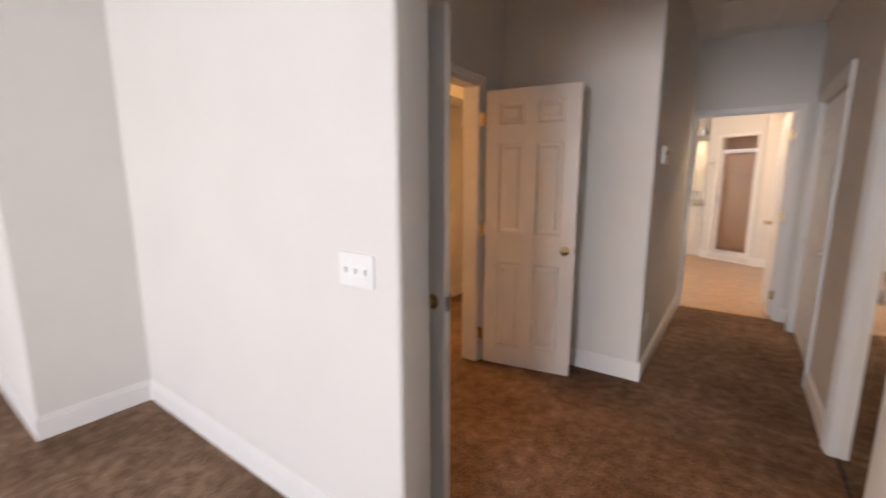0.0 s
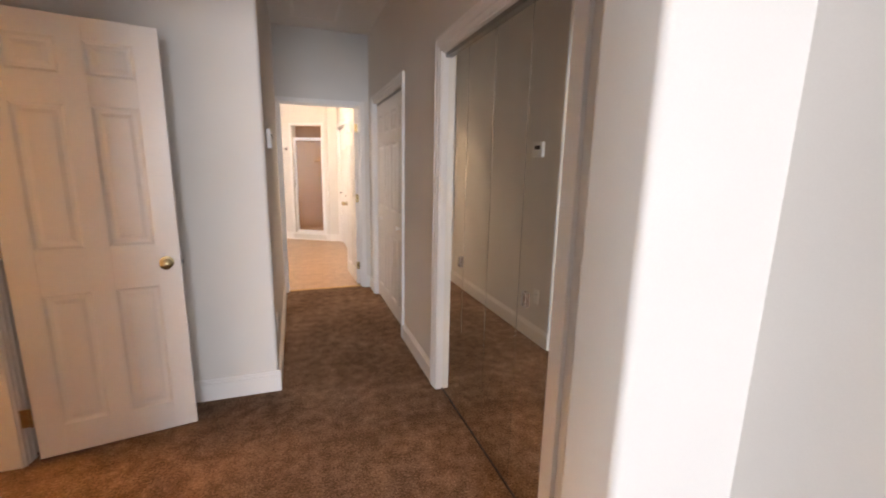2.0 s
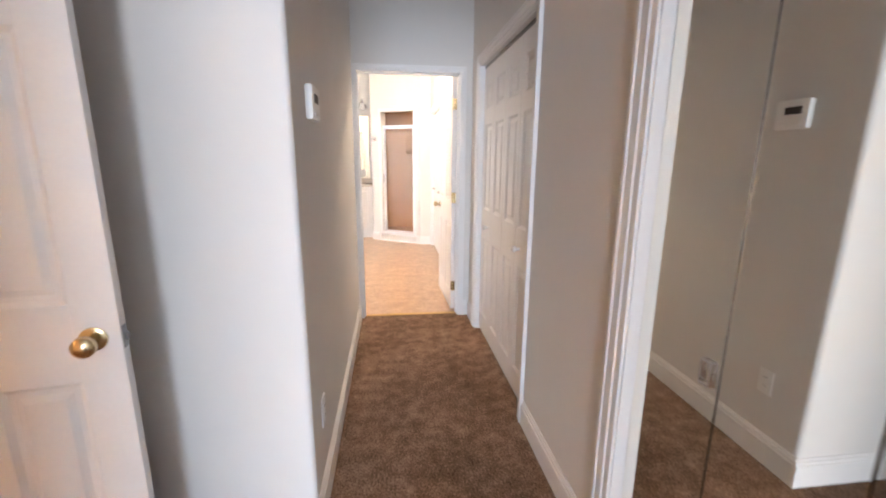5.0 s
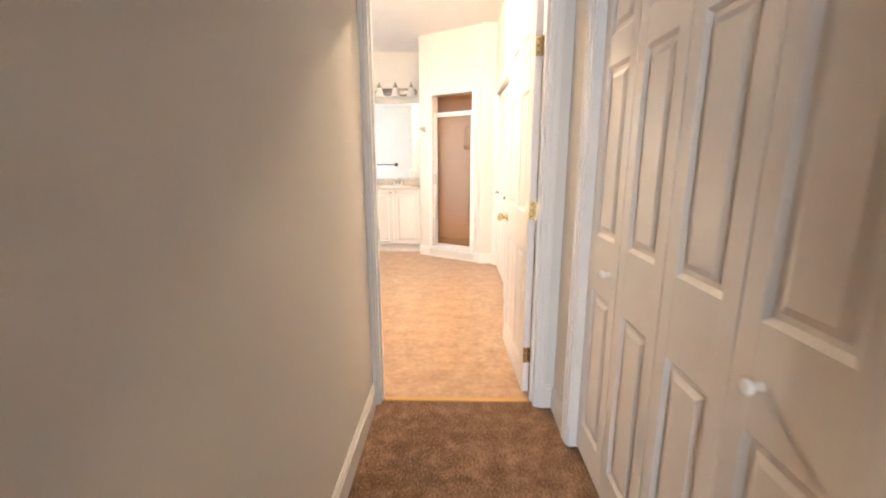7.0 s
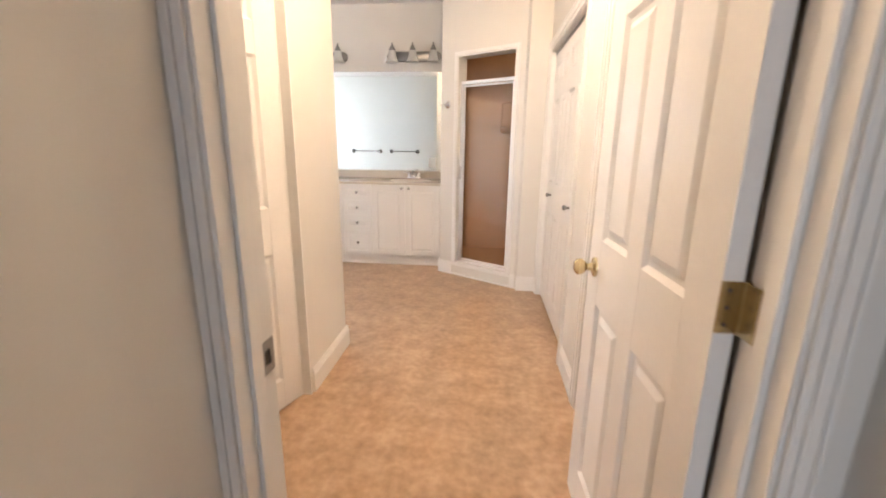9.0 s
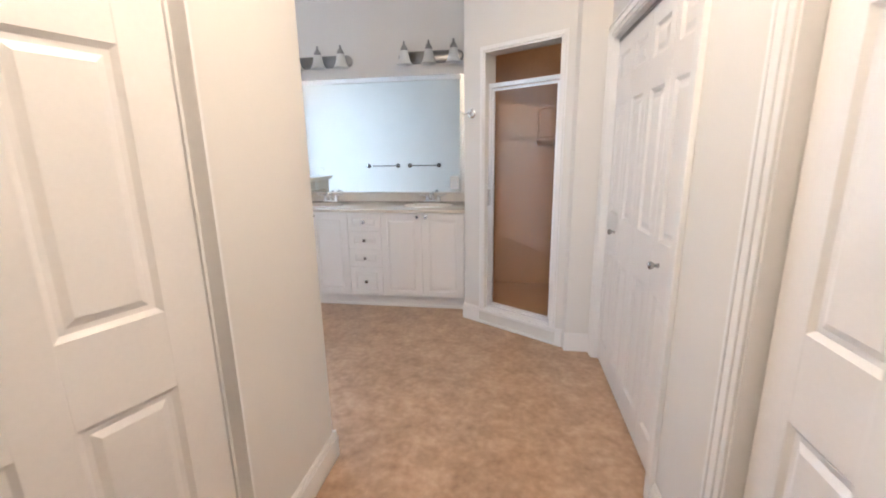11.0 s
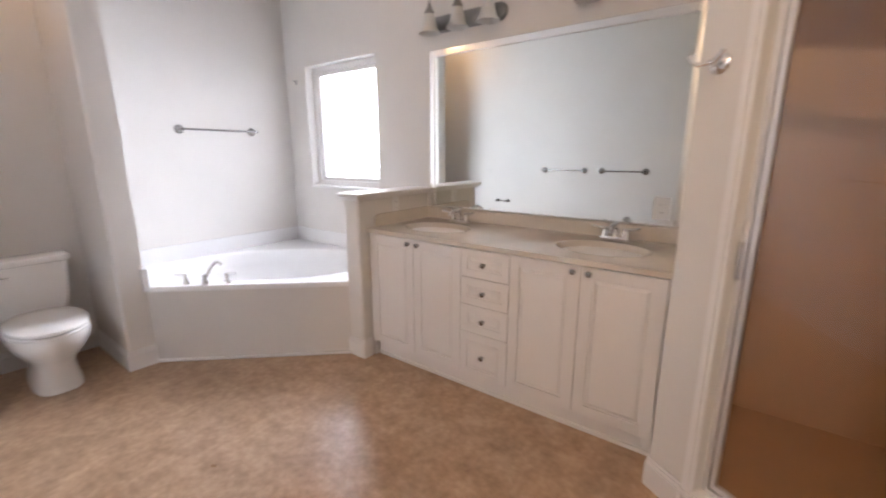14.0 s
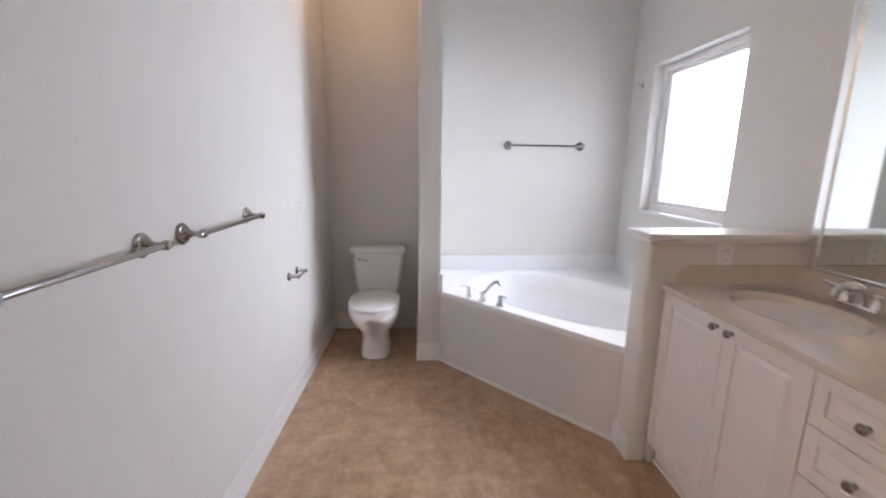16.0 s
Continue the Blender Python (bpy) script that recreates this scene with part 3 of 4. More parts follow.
# ---- hall fittings ----
th = thing("thermostat", pose(HL, 3.585, 1.555, 0, 0, -90), "white round-cornered thermostat on the hall wall", "thermostat")
bm = bmesh.new()
box(bm, -0.075, 0.0, -0.06, 0.075, 0.028, 0.06, bevel=0.012)
part("body", bm, PLASTIC, th, smooth=True)
bm = bmesh.new()
box(bm, -0.03, 0.028, 0.0, 0.045, 0.0295, 0.03)
part("display", bm, DARK, th, "dark small display")
bm = bmesh.new()
box(bm, -0.05, 0.028, -0.045, 0.05, 0.031, -0.035, bevel=0.001)
part("button_strip", bm, PLASTIC, th)


def wall_plate(name, m, w, h, kind_of, n, label, category):
    p = thing(name, m, label, category)
    bm = bmesh.new()
    box(bm, -w / 2, 0, -h / 2, w / 2, 0.006, h / 2, bevel=0.0025)
    part("plate", bm, PLASTIC, p)
    for i in range(n):
        x = (i - (n - 1) / 2) * 0.046
        if kind_of == "switch":
            bm = bmesh.new()
            box(bm, x - 0.005, 0.006, -0.012, x + 0.005, 0.016, 0.006, bevel=0.002)
            part("toggle", bm, PLASTIC, p)
            for z in (-0.03, 0.03):
                bm = bmesh.new()
                lathe(bm, [(0, 0), (0.0035, 0), (0.003, 0.001), (0, 0.001)], pose(x, 0.006, z, -90, 0, 0), 8)
                part("screw", bm, PLASTIC, p)
        else:
            for z in (-0.02, 0.02):
                bm = bmesh.new()
                box(bm, x - 0.016, 0.006, z - 0.014, x + 0.016, 0.008, z + 0.014, bevel=0.001)
                part("socket", bm, PLASTIC, p)
                # the slots' inner shade is painted as dark slips on the socket face
                for k in (-0.006, 0.006):
                    bm = bmesh.new()
                    box(bm, x + k - 0.001, 0.008, z - 0.005, x + k + 0.001, 0.0084, z + 0.005)
                    part("slot_shade", bm, DARK, p)
    return p


wall_plate("switch_plate", pose(-0.425, 1.255, 1.09, 0, 0, 180), 0.165, 0.115, "switch", 3, "white triple light switch on the bedroom wall", "light switch")
wall_plate("outlet", pose(HL, 3.50, 0.38, 0, 0, -90), 0.07, 0.115, "outlet", 1, "white outlet low on the hall wall", "outlet")
wall_plate("outlet", pose(-0.07, VW - 0.008, 1.10, 0, 0, 180), 0.085, 0.125, "outlet", 1, "white outlet set in the vanity mirror", "outlet")
wall_plate("outlet", pose(-1.715, 9.52, 1.045, 0, 0, -90), 0.07, 0.115, "outlet", 1, "white outlet on the half wall", "outlet")

vent = thing("ceiling_vent", pose(0.535, 4.80, HC), "white return-air grille in the hall ceiling", "ceiling vent")
bm = bmesh.new()
for b in ((-0.21, -0.33, -0.012, 0.21, -0.30, 0), (-0.21, 0.30, -0.012, 0.21, 0.33, 0), (-0.21, -0.30, -0.012, -0.18, 0.30, 0), (0.18, -0.30, -0.012, 0.21, 0.30, 0)):
    box(bm, *b, bevel=0.002)
part("frame", bm, TRIM, vent)
# dark sheet on the ceiling paints the shade of the duct behind the slats
bm = bmesh.new()
box(bm, -0.18, -0.30, -0.002, 0.18, 0.30, 0.0)
part("backing", bm, DARK, vent)
for i in range(24):
    bm = bmesh.new()
    y = -0.288 + i * 0.025
    rings(bm, [[(-0.18, y, -0.003), (-0.18, y + 0.016, -0.011), (-0.18, y + 0.0165, -0.010), (-0.18, y + 0.0005, -0.002)],
               [(0.18, y, -0.003), (0.18, y + 0.016, -0.011), (0.18, y + 0.0165, -0.010), (0.18, y + 0.0005, -0.002)]])
    part("slat", bm, TRIM, vent)

shelf = thing("closet_shelf", pose(-2.1, 4.0, 2.2), "white closet shelf on brackets against the wall", "shelf")
bm = bmesh.new()
box(bm, 0.0, -1.0, 0.0, 0.30, 0.9, 0.019, bevel=0.003)
part("board", bm, TRIM, shelf)
for y in (-0.6, 0.5):
    bm = bmesh.new()
    box(bm, 0, y - 0.01, -0.2, 0.012, y + 0.01, 0.0)
    box(bm, 0.012, y - 0.01, -0.012, 0.26, y + 0.01, 0.0)
    tube(bm, [(0.01, y, -0.19), (0.24, y, -0.01)], 0.007)
    part("bracket", bm, TRIM, shelf)

# ---- shower ----
sh = thing("shower_door", SM, "clear glass shower door in a bright aluminium frame", "shower door")
DZ1 = 1.885
for nm, b in (("frame_post", (S0, 0.045, SZ0, S0 + 0.022, 0.075, DZ1)), ("frame_post", (S1 - 0.022, 0.045, SZ0, S1, 0.075, DZ1)),
              ("frame_rail", (S0 + 0.022, 0.045, SZ0, S1 - 0.022, 0.075, SZ0 + 0.022)), ("frame_rail", (S0 + 0.022, 0.045, DZ1 - 0.03, S1 - 0.022, 0.075, DZ1))):
    bm = bmesh.new()
    box(bm, *b, bevel=0.003)
    part(nm, bm, STEEL, sh)
bm = bmesh.new()
for b in ((S0 + 0.026, 0.05, SZ0 + 0.03, S0 + 0.044, 0.07, DZ1 - 0.036), (S1 - 0.044, 0.05, SZ0 + 0.03, S1 - 0.026, 0.07, DZ1 - 0.036),
          (S0 + 0.044, 0.05, SZ0 + 0.03, S1 - 0.044, 0.07, SZ0 + 0.048), (S0 + 0.044, 0.05, DZ1 - 0.054, S1 - 0.044, 0.07, DZ1 - 0.036)):
    box(bm, *b, bevel=0.002)
leaf_frame = part("door_frame", bm, STEEL, sh)
bm = bmesh.new()
box(bm, S0 + 0.04, 0.057, SZ0 + 0.045, S1 - 0.04, 0.063, DZ1 - 0.05)
g = part("glass_pane", bm, GLASS, sh)
g.visible_shadow = False
bm = bmesh.new()
box(bm, S0 + 0.006, 0.020, 0.98, S0 + 0.024, 0.044, 1.11, bevel=0.004)
part("handle", bm, CHROME, sh)
# moulded soap niche with an arched rim, and a tray under it
caddy = thing("soap_shelf", pose(0.815, 9.86, 1.53, 0, 0, 180), "tan moulded arched soap niche and tray", "soap shelf")


def arch(w, z0, h, n=12):
    return [(-w, z0), (w, z0)] + [(w * math.cos(math.pi * k / n), h - w * 0.6 + w * 0.6 * math.sin(math.pi * k / n)) for k in range(n + 1)]


bm = bmesh.new()
rings(bm, [[(x, y, z) for x, z in arch(w, z0, h)] for w, z0, h, y in ((0.095, -0.015, 0.27, 0.0), (0.090, -0.010, 0.265, 0.007), (0.082, -0.002, 0.256, 0.009), (0.075, 0.005, 0.248, 0.007), (0.070, 0.010, 0.243, 0.002))], cap0=False)
part("niche", bm, SHOWER, caddy, smooth=True)
bm = bmesh.new()
rings(bm, [[(0.1 * k * math.cos(a), 0.075 * k * max(0.0, math.sin(a)), z) for a in [math.pi * i / 12 for i in range(13)]] for k, z in ((0.75, -0.085), (0.95, -0.065), (1.0, -0.04), (0.97, -0.032), (0.86, -0.034))])
part("tray", bm, SHOWER, caddy, smooth=True)
hook = thing("robe_hook", SM @ pose(0.075, 0, 1.68) @ Matrix.Scale(1.3, 4), "polished chrome double robe hook", "hook")
bm = bmesh.new()
lathe(bm, [(0, 0), (0.027, 0), (0.027, 0.004), (0.020, 0.010), (0.010, 0.014), (0.009, 0.04), (0, 0.04)], pose(0, 0, 0, 90, 0, 0))
part("rosette", bm, CHROME, hook, smooth=True)
for s in (-1, 1):
    bm = bmesh.new()
    tube(bm, [(0, -0.035, 0), (s * 0.02, -0.05, -0.005), (s * 0.038, -0.055, 0.006), (s * 0.045, -0.055, 0.02)], [0.006, 0.006, 0.005, 0.007])
    part("prong", bm, CHROME, hook, smooth=True)

# ---- vanity ----
VX0, VX1, VF = -1.706, 0.105, 9.255
cols = (-1.69, -1.318, -0.962, -0.652, -0.280, 0.092)


def raised_front(name, x0, z0, x1, z1, parent, frame=0.055):
    bm = bmesh.new()
    y = VF
    g = 0.0025
    x0, z0, x1, z1 = x0 + g, z0 + g, x1 - g, z1 - g
    box(bm, x0, y, z0, x1, y + 0.010, z1)
    for b in ((x0, z0, x0 + frame, z1), (x1 - frame, z0, x1, z1), (x0 + frame, z0, x1 - frame, z0 + frame), (x0 + frame, z1 - frame, x1 - frame, z1)):
        box(bm, b[0], y - 0.009, b[1], b[2], y, b[3], bevel=0.002)
    frustum(bm, x0 + frame + 0.008, z0 + frame + 0.008, x1 - frame - 0.008, z1 - frame - 0.008, y, y - 0.008, 0.016)
    return part(name, bm, CABINET, parent)


def pull(parent, x, z):
    bm = bmesh.new()
    lathe(bm, [(0, 0), (0.009, 0), (0.006, 0.004), (0.006, 0.012), (0.014, 0.017), (0.0155, 0.022), (0.011, 0.028), (0, 0.029)], pose(x, VF - 0.009, z, 90, 0, 0), 16)
    part("knob", bm, SATIN, parent, "round satin nickel knob", smooth=True)


groups = ((0, 2, "white double-door vanity cabinet under a sink"), (2, 3, "white vanity drawer stack with four drawers"), (3, 5, "white double-door vanity cabinet under a sink"))
for a, b, lab in groups:
    cab = thing("vanity_cabinet", pose(0, 0, 0), lab, "cabinet", "vanity cabinets")
    x0, x1 = cols[a], cols[b]
    bm = bmesh.new()
    box(bm, x0 + 0.001, VF + 0.012, 0.11, x1 - 0.001, VW - 0.002, 0.886)
    part("body", bm, CABINET, cab)
    bm = bmesh.new()
    box(bm, x0, VF + 0.045, 0.0, x1, VW - 0.01, 0.11)
    part("toe_kick", bm, CABINET, cab)
    if b - a == 2:
        for i in range(a, b):
            d = raised_front("door", cols[i], 0.112, cols[i + 1], 0.883, cab)
            pull(d, cols[i + 1] - 0.035 if i == a else cols[i] + 0.040, 0.851)
    else:
        for z0, z1 in ((0.112, 0.385), (0.385, 0.553), (0.553, 0.716), (0.716, 0.883)):
            d = raised_front("drawer", x0, z0, x1, z1, cab, 0.042)
            pull(d, (x0 + x1) / 2, (z0 + z1) / 2)
boxes("trim_vanity", CABINET, "white filler strip and toe trim of the vanity", "trim", (0.093, VF + 0.004, 0.0, 0.113, VF + 0.03, 0.884), (-1.713, VF + 0.004, 0.0, -1.691, VF + 0.03, 0.884), (-1.69, VF + 0.033, 0.0, 0.092, VF + 0.044, 0.02))

top = thing("sink_countertop", pose(0, 0, 0), "glossy cream cultured marble top with two oval sinks", "vanity top")
sinks = ((-1.345, 9.53), (-0.275, 9.53))
T0, T1 = VF - 0.022, VW - 0.001
ZT = 0.914


def rim(cx, cy, x0, x1, n=48):
    """The outer rectangle and the rings of one bowl, by angle round the bowl's middle."""
    outer, ell = [], []
    corners = [math.atan2(y - cy, x - cx) % (2 * math.pi) for x in (x0, x1) for y in (T0, T1)]
    angles = sorted([2 * math.pi * i / n for i in range(n)] + corners)
    for a in angles:
        c, s = math.cos(a), math.sin(a)
        k = min([((x1 if c > 0 else x0) - cx) / c if abs(c) > 1e-6 else 9, ((T1 if s > 0 else T0) - cy) / s if abs(s) > 1e-6 else 9])
        outer.append((cx + k * c, cy + k * s, ZT))
        ell.append((c, s))
    loops = [[(x, y, ZT - 0.026) for x, y, z in outer], [(x, y, ZT - 0.007) for x, y, z in outer], outer]
    for k, dz in ((1.12, 0.0), (1.07, 0.004), (1.0, 0.003), (0.95, -0.012), (0.86, -0.05), (0.68, -0.10), (0.4, -0.135), (0.12, -0.142)):
        loops.append([(cx + 0.235 * k * c, cy + 0.175 * k * s, ZT + dz) for c, s in ell])
    return loops


for (cx, cy), x0, x1 in zip(sinks, (VX0 - 0.008, -0.83), (-0.83, VX1 + 0.008)):
    bm = bmesh.new()
    rings(bm, rim(cx, cy, x0, x1), cap0=False)
    part("basin", bm, MARBLE, top, smooth=True)
    bm = bmesh.new()
    lathe(bm, [(0, 0), (0.022, 0), (0.02, 0.003), (0, 0.002)], pose(cx, cy, ZT - 0.141))
    part("drain", bm, CHROME, top, smooth=True)
bm = bmesh.new()
box(bm, VX0 - 0.008, VW - 0.022, ZT, VX1 + 0.008, VW - 0.001, ZT + 0.084, bevel=0.004)
part("backsplash", bm, MARBLE, top)
bm = bmesh.new()
rings(bm, [[(x, 9.30, ZT), (x, VW - 0.022, ZT), (x, VW - 0.022, ZT + 0.084), (x, 9.345, ZT + 0.084), (x, 9.31, ZT + 0.07), (x, 9.30, ZT + 0.05)] for x in (-1.714, -1.695)])
part("sidesplash", bm, MARBLE, top)

for cx, cy in sinks:
    f = thing("faucet", pose(cx, VW - 0.10, ZT) @ Matrix.Scale(1.08, 4), "chrome two-handle sink faucet on the marble top", "faucet", "vanity faucets")
    bm = bmesh.new()
    box(bm, -0.075, -0.025, 0.0, 0.075, 0.025, 0.022, bevel=0.008)
    part("base_plate", bm, CHROME, f, smooth=True)
    bm = bmesh.new()
    tube(bm, [(0, 0.0, 0.02), (0, -0.005, 0.06), (0, -0.03, 0.085), (0, -0.075, 0.085), (0, -0.105, 0.07), (0, -0.11, 0.055)], [0.02, 0.018, 0.016, 0.013, 0.012, 0.011], 14)
    part("spout", bm, CHROME, f, smooth=True)
    bm = bmesh.new()
    tube(bm, [(0, 0.015, 0.05), (0, 0.018, 0.085)], 0.003)
    lathe(bm, [(0, 0), (0.007, 0.003), (0.006, 0.01), (0, 0.012)], pose(0, 0.018, 0.083), 10)
    part("lift_rod", bm, CHROME, f, smooth=True)
    for s in (-1, 1):
        bm = bmesh.new()
        lathe(bm, [(0, 0), (0.022, 0), (0.019, 0.02), (0.014, 0.035), (0.015, 0.045), (0, 0.05)], pose(s * 0.052, 0, 0.02))
        tube(bm, [(s * 0.052, 0, 0.06), (s * 0.085, -0.012, 0.066), (s * 0.118, -0.022, 0.074)], [0.008, 0.006, 0.008])
        part("handle", bm, CHROME, f, smooth=True)

mir = thing("vanity_mirror", pose(0, VW, 0), "wide wall mirror with a narrow silvery frame", "mirror")
X0, X1, Z0, Z1 = -1.675, 0.045, 1.0, 2.115
bm = bmesh.new()
box(bm, X0 + 0.045, -0.007, Z0 + 0.012, X1 - 0.045, -0.002, Z1 - 0.05)
part("glass", bm, MIRROR, mir)
for b in ((X0, Z0, X0 + 0.045, Z1), (X1 - 0.045, Z0, X1, Z1), (X0 + 0.045, Z1 - 0.05, X1 - 0.045, Z1), (X0 + 0.045, Z0, X1 - 0.045, Z0 + 0.012)):
    bm = bmesh.new()
    x0, z0, x1, z1 = b
    rings(bm, [[(x0, -0.002, z0), (x1, -0.002, z0), (x1, -0.002, z1), (x0, -0.002, z1)], [(x0, -0.010, z0), (x1, -0.010, z0), (x1, -0.010, z1), (x0, -0.010, z1)],
               [(x0 + 0.005, -0.015, z0 + 0.005), (x1 - 0.005, -0.015, z0 + 0.005), (x1 - 0.005, -0.015, z1 - 0.005), (x0 + 0.005, -0.015, z1 - 0.005)]])
    part("frame_strip", bm, mirror_material("mirror_strip", (0.86, 0.87, 0.86), 0.12), mir)

for cx in (-1.365, -0.285):
    lb = thing("vanity_light", pose(cx, VW, 2.27), "brushed nickel wall light with three frosted bell shades", "wall light", "vanity lights")
    bm = bmesh.new()
    n = 32
    loops = []
    for y, k in ((0, 1.0), (-0.012, 1.0), (-0.018, 0.88), (-0.026, 0.84), (-0.030, 0.70)):
        loops.append([(math.copysign(0.25, math.cos(a)) + 0.06 * k * math.cos(a), y, 0.055 * k * math.sin(a)) for a in [2 * math.pi * (i + 0.5) / n for i in range(n)]])
    rings(bm, loops)
    part("back_plate", bm, NICKEL, lb, smooth=True)
    for dx in (-0.23, 0.0, 0.23):
        bm = bmesh.new()
        tube(bm, [(dx, -0.025, 0.0), (dx, -0.06, 0.0), (dx, -0.10, 0.02), (dx, -0.11, 0.05)], [0.012, 0.009, 0.008, 0.010])
        lathe(bm, [(0, 0.0), (0.032, 0.0), (0.034, 0.012), (0.022, 0.035), (0.012, 0.05), (0.008, 0.07), (0.009, 0.078), (0, 0.085)], pose(dx, -0.11, 0.045))
        part("arm", bm, NICKEL, lb, smooth=True)
        bm = bmesh.new()
        prof = [(0.030, 0.05), (0.038, 0.03), (0.045, -0.01), (0.055, -0.045), (0.075, -0.075), (0.072, -0.075), (0.052, -0.043), (0.042, -0.01), (0.035, 0.028), (0.027, 0.047)]
        lathe(bm, prof, pose(dx, -0.11, 0.0), 24)
        part("shade", bm, GLASSSHADE, lb, "frosted white glass shade", smooth=True)

# ---- half wall cap, window ----
bm = bmesh.new()
box(bm, -1.880, 9.135, 1.12, -1.680, VW, 1.146, bevel=0.006)
box(bm, -1.865, 9.15, 1.102, -1.695, VW, 1.1205, bevel=0.004)
tagged(link("trim_half_wall", bm, TRIM), "white moulded cap on the half wall", "ledge", kind="structure")
win = thing("window_1", pose(0, VW, 0), "white vinyl window over the tub", "window", kind="structure")
bm = bmesh.new()
for b in ((WX0, 0.075, WZ0, WX0 + 0.05, 0.13, WZ1), (WX1 - 0.05, 0.075, WZ0, WX1, 0.13, WZ1), (WX0 + 0.05, 0.075, WZ0, WX1 - 0.05, 0.13, WZ0 + 0.05), (WX0 + 0.05, 0.075, WZ1 - 0.05, WX1 - 0.05, 0.13, WZ1)):
    box(bm, *b, bevel=0.004)
part("window_frame", bm, TRIM, win)
bm = bmesh.new()
for b in ((WX0 + 0.05, 0.095, WZ0 + 0.05, WX0 + 0.08, 0.125, WZ1 - 0.05), (WX1 - 0.08, 0.095, WZ0 + 0.05, WX1 - 0.05, 0.125, WZ1 - 0.05),
          (WX0 + 0.08, 0.095, WZ0 + 0.05, WX1 - 0.08, 0.125, WZ0 + 0.08), (WX0 + 0.08, 0.095, WZ1 - 0.08, WX1 - 0.08, 0.125, WZ1 - 0.05)):
    box(bm, *b, bevel=0.003)
part("sash", bm, TRIM, win)
bm = bmesh.new()
box(bm, WX0 + 0.078, 0.108, WZ0 + 0.078, WX1 - 0.078, 0.112, WZ1 - 0.078)
g = part("pane", bm, PANE, win)
g.visible_shadow = False
bm = bmesh.new()
box(bm, WX0 + 0.001, -0.012, WZ0 - 0.018, WX1 - 0.001, 0.075, WZ0 + 0.004, bevel=0.004)
part("window_sill", bm, TRIM, win)
hk = thing("curtain_hook", pose(-3.30, VW, 2.06), "small metal curtain hook beside the window", "hook")
bm = bmesh.new()
box(bm, -0.012, -0.003, -0.02, 0.012, 0, 0.02, bevel=0.001)
tube(bm, [(0, -0.003, 0.008), (0, -0.03, 0.008), (0, -0.034, 0.022)], 0.004)
part("bracket", bm, NICKEL, hk)

# ---- tub ----
tub = thing("bathtub", pose(0, 0, 0), "white acrylic corner bathtub with a painted apron", "bathtub")
ZR = 0.535
C = Vector((-2.70, 9.15))
poly = [Vector(p) for p in ((TB + 0.002, 8.282), (-2.822, 8.282), (-1.847, 9.168), (-1.847, VW - 0.002), (TB + 0.002, VW - 0.002))]
ax, ay = Vector((tdir.x, tdir.y)), Vector((-tnor.x, -tnor.y))


def edge_hit(d):
    best = 9.0
    for p, q in zip(poly, poly[1:] + poly[:1]):
        e = q - p
        det = d.x * -e.y + e.x * d.y
        if abs(det) > 1e-9:
            r = p - C
            k, u = (r.x * -e.y + e.x * r.y) / det, (d.x * r.y - d.y * r.x) / det
            if k > 0 and -1e-6 <= u <= 1 + 1e-6:
                best = min(best, k)
    return C + best * d


angs = sorted([2 * math.pi * i / 72 for i in range(72)] + [math.atan2((p - C).y, (p - C).x) % (2 * math.pi) for p in poly])
outer = [edge_hit(Vector((math.cos(a), math.sin(a)))) for a in angs]
loops = [[(p.x, p.y, ZR - 0.035) for p in outer], [(p.x, p.y, ZR - 0.006) for p in outer], [(*(p + (C - p) * 0.008), ZR) for p in outer]]
for k, z in ((1.10, ZR + 0.0), (1.04, ZR - 0.004), (1.0, ZR - 0.02), (0.95, ZR - 0.12), (0.86, ZR - 0.32), (0.72, ZR - 0.40), (0.3, ZR - 0.42)):
    lp = []
    for a in angs:
        d = Vector((math.cos(a), math.sin(a)))
        u, v = d.dot(ax), d.dot(ay)
        r = 1 / ((abs(u) / 0.70) ** 2.4 + (abs(v) / (0.42 if v < 0 else 0.50)) ** 2.4) ** (1 / 2.4)
        lp.append((*(C + d * r * k), z))
    loops.append(lp)
bm = bmesh.new()
rings(bm, loops, cap0=False)
part("basin", bm, ACRYL, tub, smooth=True)
bm = bmesh.new()
rings(bm, [[(TA.x, TA.y, z), (TD.x, TD.y, z), (TD.x - 0.03, TD.y + 0.03, z), (TA.x - 0.03, TA.y + 0.03, z)] for z in (0.0, ZR - 0.034)])
part("apron", bm, WALL, tub, "painted drywall apron")
bm = bmesh.new()
for b in ((TB + 0.001, 8.283, ZR - 0.002, TB + 0.014, VW - 0.014, ZR + 0.13), (TB + 0.001, VW - 0.014, ZR - 0.002, -1.848, VW - 0.001, ZR + 0.13)):
    box(bm, *b, bevel=0.005)
part("flange", bm, ACRYL, tub)
bm = bmesh.new()
box(bm, -2.835, 8.262, ZR - 0.02, -2.80, 8.30, ZR + 0.13, bevel=0.004)
part("end_cap", bm, ACRYL, tub)
tf = thing("tub_faucet", pose(-2.59, 8.565, ZR, 0, 0, math.degrees(math.atan2(tdir.y, tdir.x))), "chrome three-piece tub faucet on the deck", "faucet")
bm = bmesh.new()
lathe(bm, [(0, 0), (0.027, 0), (0.025, 0.01), (0.017, 0.03), (0.019, 0.05), (0.012, 0.065), (0, 0.068)], pose(-0.01, 0, 0))
tube(bm, [(-0.01, 0, 0.03), (0.005, 0.018, 0.065), (0.022, 0.038, 0.105), (0.042, 0.062, 0.128), (0.058, 0.082, 0.125), (0.065, 0.092, 0.108)], [0.014, 0.013, 0.012, 0.012, 0.013, 0.015], 12)
